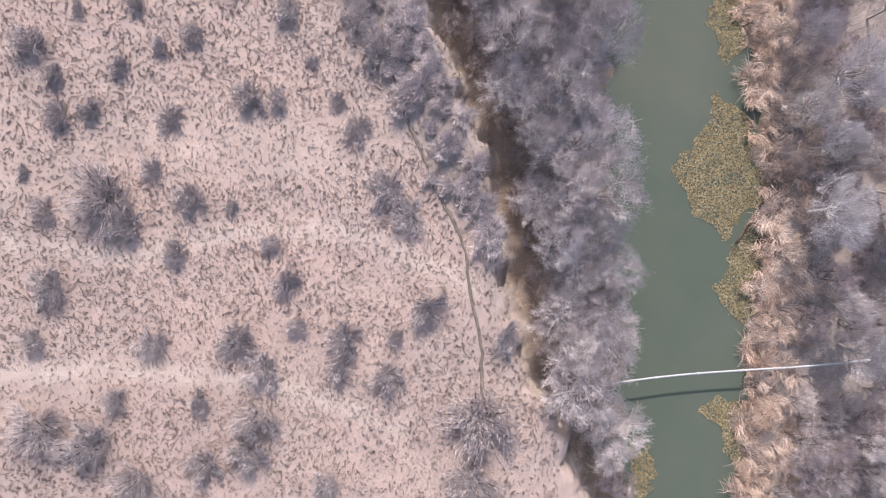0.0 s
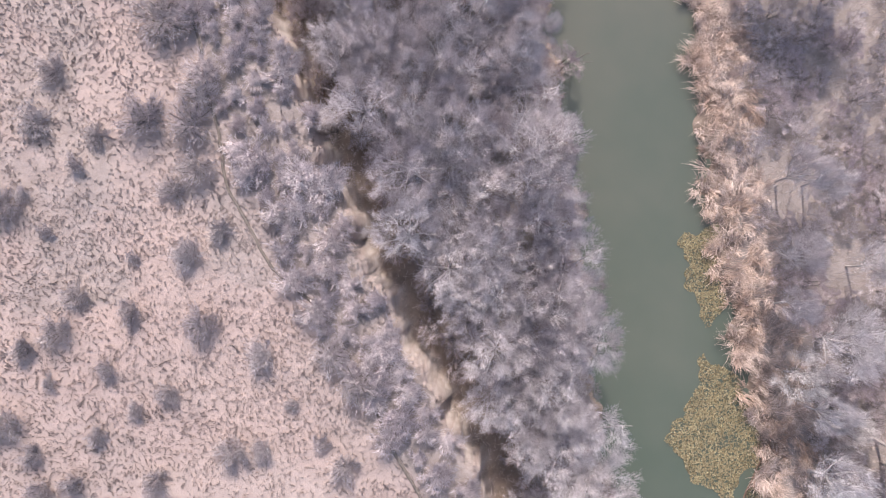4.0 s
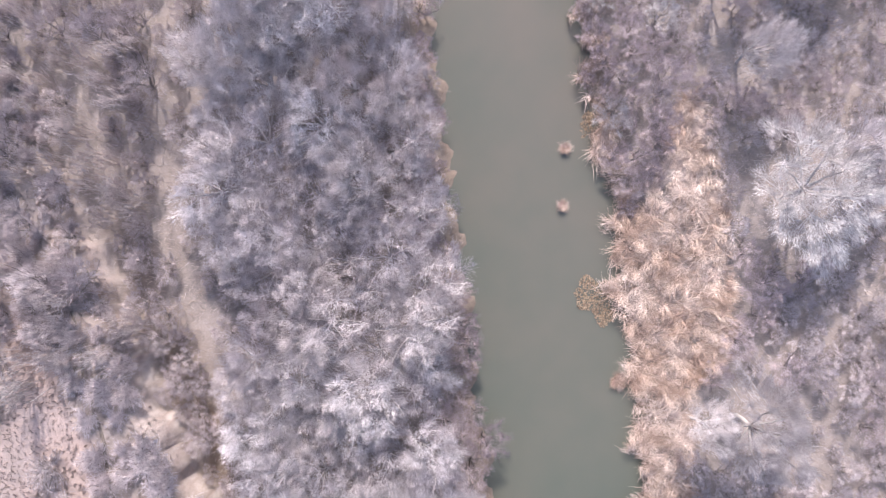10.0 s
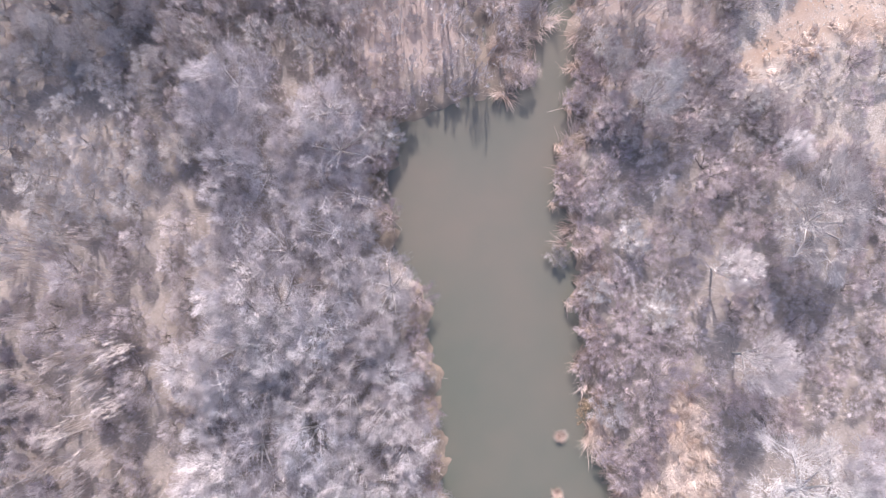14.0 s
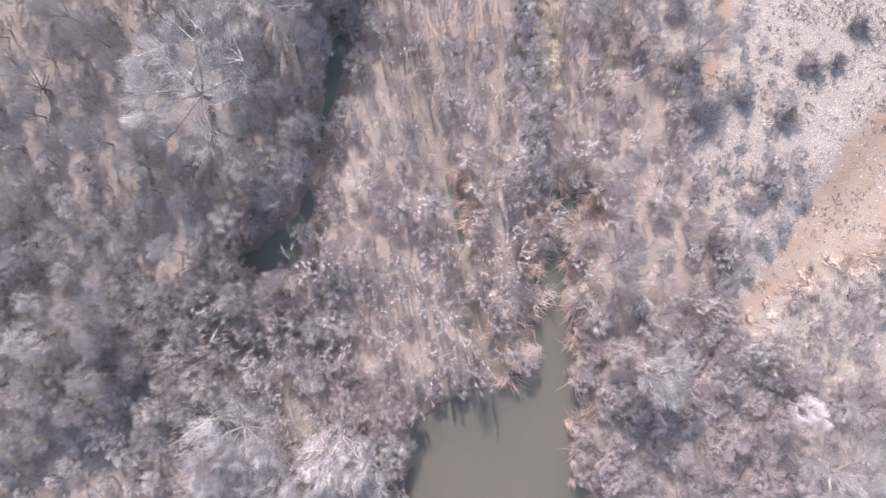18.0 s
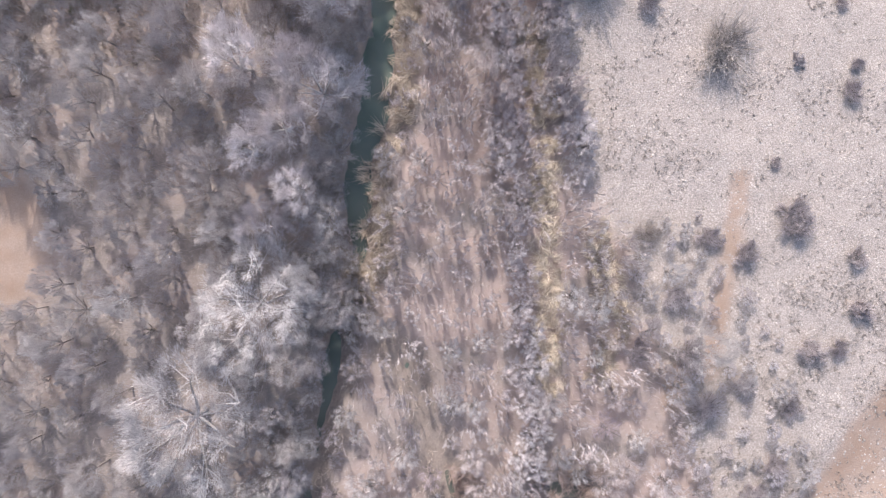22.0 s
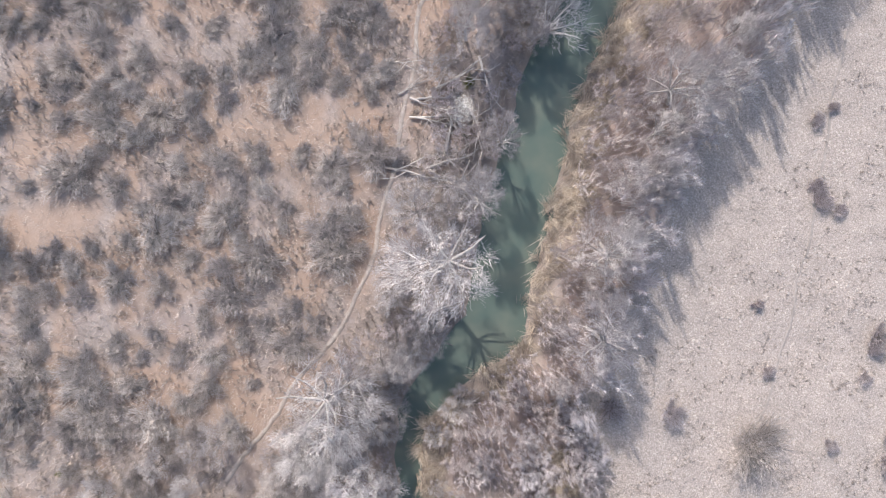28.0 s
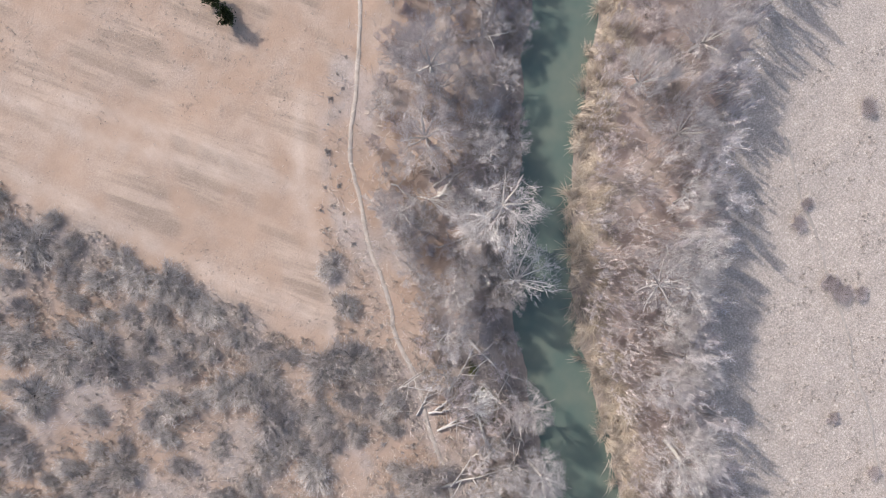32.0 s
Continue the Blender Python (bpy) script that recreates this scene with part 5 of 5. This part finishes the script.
# cobbles of the gravel bar
x, y = spots(80000, 30, 72, 76, 150, lambda x, y: ((in_gravel(x, y) > 0.4) | (in_sand(x, y) > 0.5)) * (1 - 0.7 * in_sand(x, y)) * (0.35 + 0.65 * (waves(x, y, 2, 41) > -0.3)), r)
n = len(x)
s = 0.03 + 0.055 * r.beta(1.2, 4, n) * 2
sq = np.array([[1, 0, 0], [0.25, 0.9, 0], [-0.9, 0.4, 0], [-0.6, -0.75, 0], [0.5, -0.8, 0], [0.05, 0.05, 0.6]])
ang = r.uniform(0, 6.283, n)
rot = np.stack([np.stack([np.cos(ang), -np.sin(ang), 0 * ang], 1), np.stack([np.sin(ang), np.cos(ang), 0 * ang], 1), np.stack([0 * ang, 0 * ang, 1 + 0 * ang], 1)], 1)
v = np.einsum("nij,kj->nki", rot, sq) * s[:, None, None] + np.stack([x, y, height(x, y) + 0.004], 1)[:, None]
f = np.array([[0, 1, 5], [1, 2, 5], [2, 3, 5], [3, 4, 5], [4, 0, 5]])
stuff("cobbles", (v.reshape(-1, 3), (f[None] + (np.arange(n) * 6)[:, None, None]).reshape(-1, 3)), STONE, "pale river cobbles on the gravel bar", "gravel")

# ---- trails, pipe, logs ----


def smooth_line(points, step=0.5):
    """An even, rounded line through the points."""
    p = np.array(points, float)
    d = np.concatenate([[0], np.cumsum(np.hypot(*np.diff(p[:, :2], axis=0).T))])
    s = np.arange(0, d[-1], step)
    out = np.stack([np.interp(s, d, p[:, k]) for k in range(p.shape[1])], 1)
    for _ in range(6):
        out[1:-1] = (out[:-2] + 2 * out[1:-1] + out[2:]) / 4
    return out


def ribbon(name, points, profile, material, label, seed):
    """A trodden path laid on the ground: offsets across and their heights."""
    rr = np.random.RandomState(seed)
    line = smooth_line(points)
    t = np.gradient(line, axis=0)
    t /= np.linalg.norm(t, axis=1)[:, None]
    side = np.stack([-t[:, 1], t[:, 0]], 1)
    line = line + side * (0.12 * np.sin(np.arange(len(line)) * 0.5) + rr.normal(0, 0.03, len(line)))[:, None]
    rows = []
    for off, up in profile:
        q = line + side * (off * (1 + rr.normal(0, 0.12, len(line))))[:, None]
        rows.append(np.stack([q[:, 0], q[:, 1], height(line[:, 0], line[:, 1]) + up], 1))
    n, m = len(line), len(profile)
    v = np.stack(rows, 1).reshape(-1, 3)
    i = (np.arange(n - 1)[:, None] * m + np.arange(m - 1)).ravel()
    me = mesh_of(name, v, np.stack([i, i + m, i + m + 1, i + 1], 1))
    me.materials.append(material)
    tagged(new(name, me), label, "path", kind="structure")


ribbon("trail_1", TRAIL, [(-0.14, 0.0), (-0.09, 0.06), (0.0, 0.04), (0.09, 0.06), (0.14, 0.0)], DUST, "narrow dusty cattle trail with raised edges", 1)
ribbon("trail_2", [(-12, 50), (-11.3, 45), (-10.5, 40), (-9.6, 33.6), (-9, 26.8), (-7.6, 22.5), (-3.0, 16.6), (0.2, 6.9), (2.3, 3.0), (3.4, -0.5), (4.1, -5.5), (4.8, -11.9)], [(-0.1, 0.01), (-0.05, 0.07), (0.0, 0.04), (0.05, 0.07), (0.1, 0.01)], DARK_RUT, "thin dark rut along the terrace", 2)

ribbon("trail_3", [(60, 142), (57.5, 138.4), (53.8, 132.6), (49.9, 127.2), (45.7, 121.9), (42.5, 119.3)], [(-0.1, 0.01), (-0.05, 0.04), (0.0, 0.02), (0.05, 0.04), (0.1, 0.01)], GRAVEL_RUT, "faint rut across the gravel bar", 3)


def tube(points, r0, r1, sides=8):
    """A round bar along a bent line, closed at both ends."""
    p = np.array(points, float)
    t = unit(np.gradient(p, axis=0))
    ref = np.array([0, 0, 1.0]) if abs(t[0, 2]) < 0.9 else np.array([1.0, 0, 0])
    u = unit(np.cross(t, ref))
    w = np.cross(t, u)
    a = np.arange(sides) * 2 * math.pi / sides
    rad = np.linspace(r0, r1, len(p))[:, None, None]
    ring = p[:, None] + rad * (u[:, None] * np.cos(a)[None, :, None] + w[:, None] * np.sin(a)[None, :, None])
    v = np.concatenate([ring.reshape(-1, 3), p[:1], p[-1:]])
    n, k = len(p), np.arange(sides)
    q = []
    for i in range(n - 1):
        b = i * sides
        q += [np.stack([b + k, b + (k + 1) % sides, b + sides + (k + 1) % sides], 1), np.stack([b + k, b + sides + (k + 1) % sides, b + sides + k], 1)]
    q += [np.stack([(k + 1) % sides, k, 0 * k + n * sides], 1), np.stack([(n - 1) * sides + k, (n - 1) * sides + (k + 1) % sides, 0 * k + n * sides + 1], 1)]
    return v, np.concatenate(q)


def build_pipe():
    root = tagged(new("water_pipe"), "long white pipe spanning the river on posts", "pipe")
    a, c = np.array([11.8, -8.35, 1.45]), np.array([31.0, -6.55, 1.5])
    s = np.linspace(0, 1, 40)[:, None]
    line = a + (c - a) * s - np.array([0, 0, 0.22]) * np.sin(s * 3.14159) + np.array([0, 0.14, 0]) * np.sin(s * 5.5)
    part("pipe", tube(line, 0.07, 0.07, 10), PIPE, root)
    for i in range(3, 39, 6):
        t = unit(line[i + 1] - line[i])
        part("coupling", tube([line[i] - t * 0.13, line[i], line[i] + t * 0.13], 0.085, 0.085, 10), PIPE, root)
    for i in (2, 37):
        p = line[i]
        part("post", tube([(p[0], p[1], ground_z(p[0], p[1]) - 0.3), (p[0], p[1], p[2] - 0.1)], 0.07, 0.07, 8), RUST, root)


build_pipe()


def log(x0, y0, x1, y1, thick, seed, label, bark=WHITE_BARK):
    """A fallen bleached trunk with broken stubs."""
    rr = np.random.RandomState(seed)
    root = tagged(new("fallen_log"), label, "log", group="fallen logs")
    s = np.linspace(0, 1, 9)[:, None]
    line = np.array([x0, y0, 0.0]) + np.array([x1 - x0, y1 - y0, 0]) * s + np.cumsum(rr.normal(0, 0.05, (9, 3)), 0) * np.array([1, 1, 0.4])
    line[:, 2] += max(ground_z(x0, y0), ground_z(x1, y1)) + thick * 0.7 + 0.1
    part("trunk", tube(line, thick, thick * 0.35, 8), bark, root)
    for i in (2, 3, 4, 5, 6, 7, 7):
        way = unit(np.array([*rr.normal(0, 1, 2), 0.5]) + unit(line[-1] - line[0]) * 0.9)
        ln = rr.uniform(0.5, 2.2)
        part("branch", tube([line[i], line[i] + way * ln * 0.5, line[i] + way * ln + rr.normal(0, 0.12, 3)], thick * 0.4, 0.015, 6), bark, root)


LOGS = [
    (29.9, 144.4, 33.1, 143.8, 0.16),
    (27.3, 145.6, 31.7, 142.3, 0.14),
    (31.3, 144.7, 33.3, 147.3, 0.2),
    (32.5, 148.9, 35.4, 149.4, 0.15),
    (33.8, 146.9, 33.9, 144.2, 0.2),
    (30.8, 148.8, 33.6, 147.6, 0.15),
    (30.1, 148, 32.9, 146.7, 0.12),
    (35.9, 149.9, 35.3, 146, 0.16),
    (41.8, 157.1, 45.3, 157, 0.17),
    (42, 157.3, 43.2, 155, 0.16),
    (26.8, 147.8, 26.7, 145.4, 0.07),
    (42.2, 157.2, 43.5, 155, 0.14),
    (42.2, 157.9, 44.7, 157.1, 0.14),
    (40.6, 160.1, 41.2, 158.2, 0.12),
    (50.8, 162.1, 52.3, 160.7, 0.17),
    (22.1, 143.6, 24, 145.2, 0.05),
    (30, 149.5, 31.5, 149.6, 0.1),
    (39.6, 158.8, 39.7, 155.7, 0.1),
    (30.7, 149, 33.5, 147.1, 0.13),
    (30.3, 147.8, 33.7, 145.8, 0.12),
    (27.9, 145, 32, 145, 0.11),
    (29.9, 144.2, 31.7, 142.4, 0.14),
    (45.7, 162.3, 45.6, 161.2, 0.1),
    (39.3, 155.1, 41.1, 154, 0.1),
    (34.1, 147, 33.6, 143.5, 0.14),
    (30, 151.7, 32.7, 150.6, 0.09),
]
log(22.3, 1.4, 25.0, 5.9, 0.07, 299, "dark waterlogged branch among floating plants", RUST)
for i, (x0, y0, x1, y1, th) in enumerate(LOGS):
    log(x0, y0, x1, y1, th * 0.62, 300 + i, "fallen bleached tree trunk lying in undergrowth")
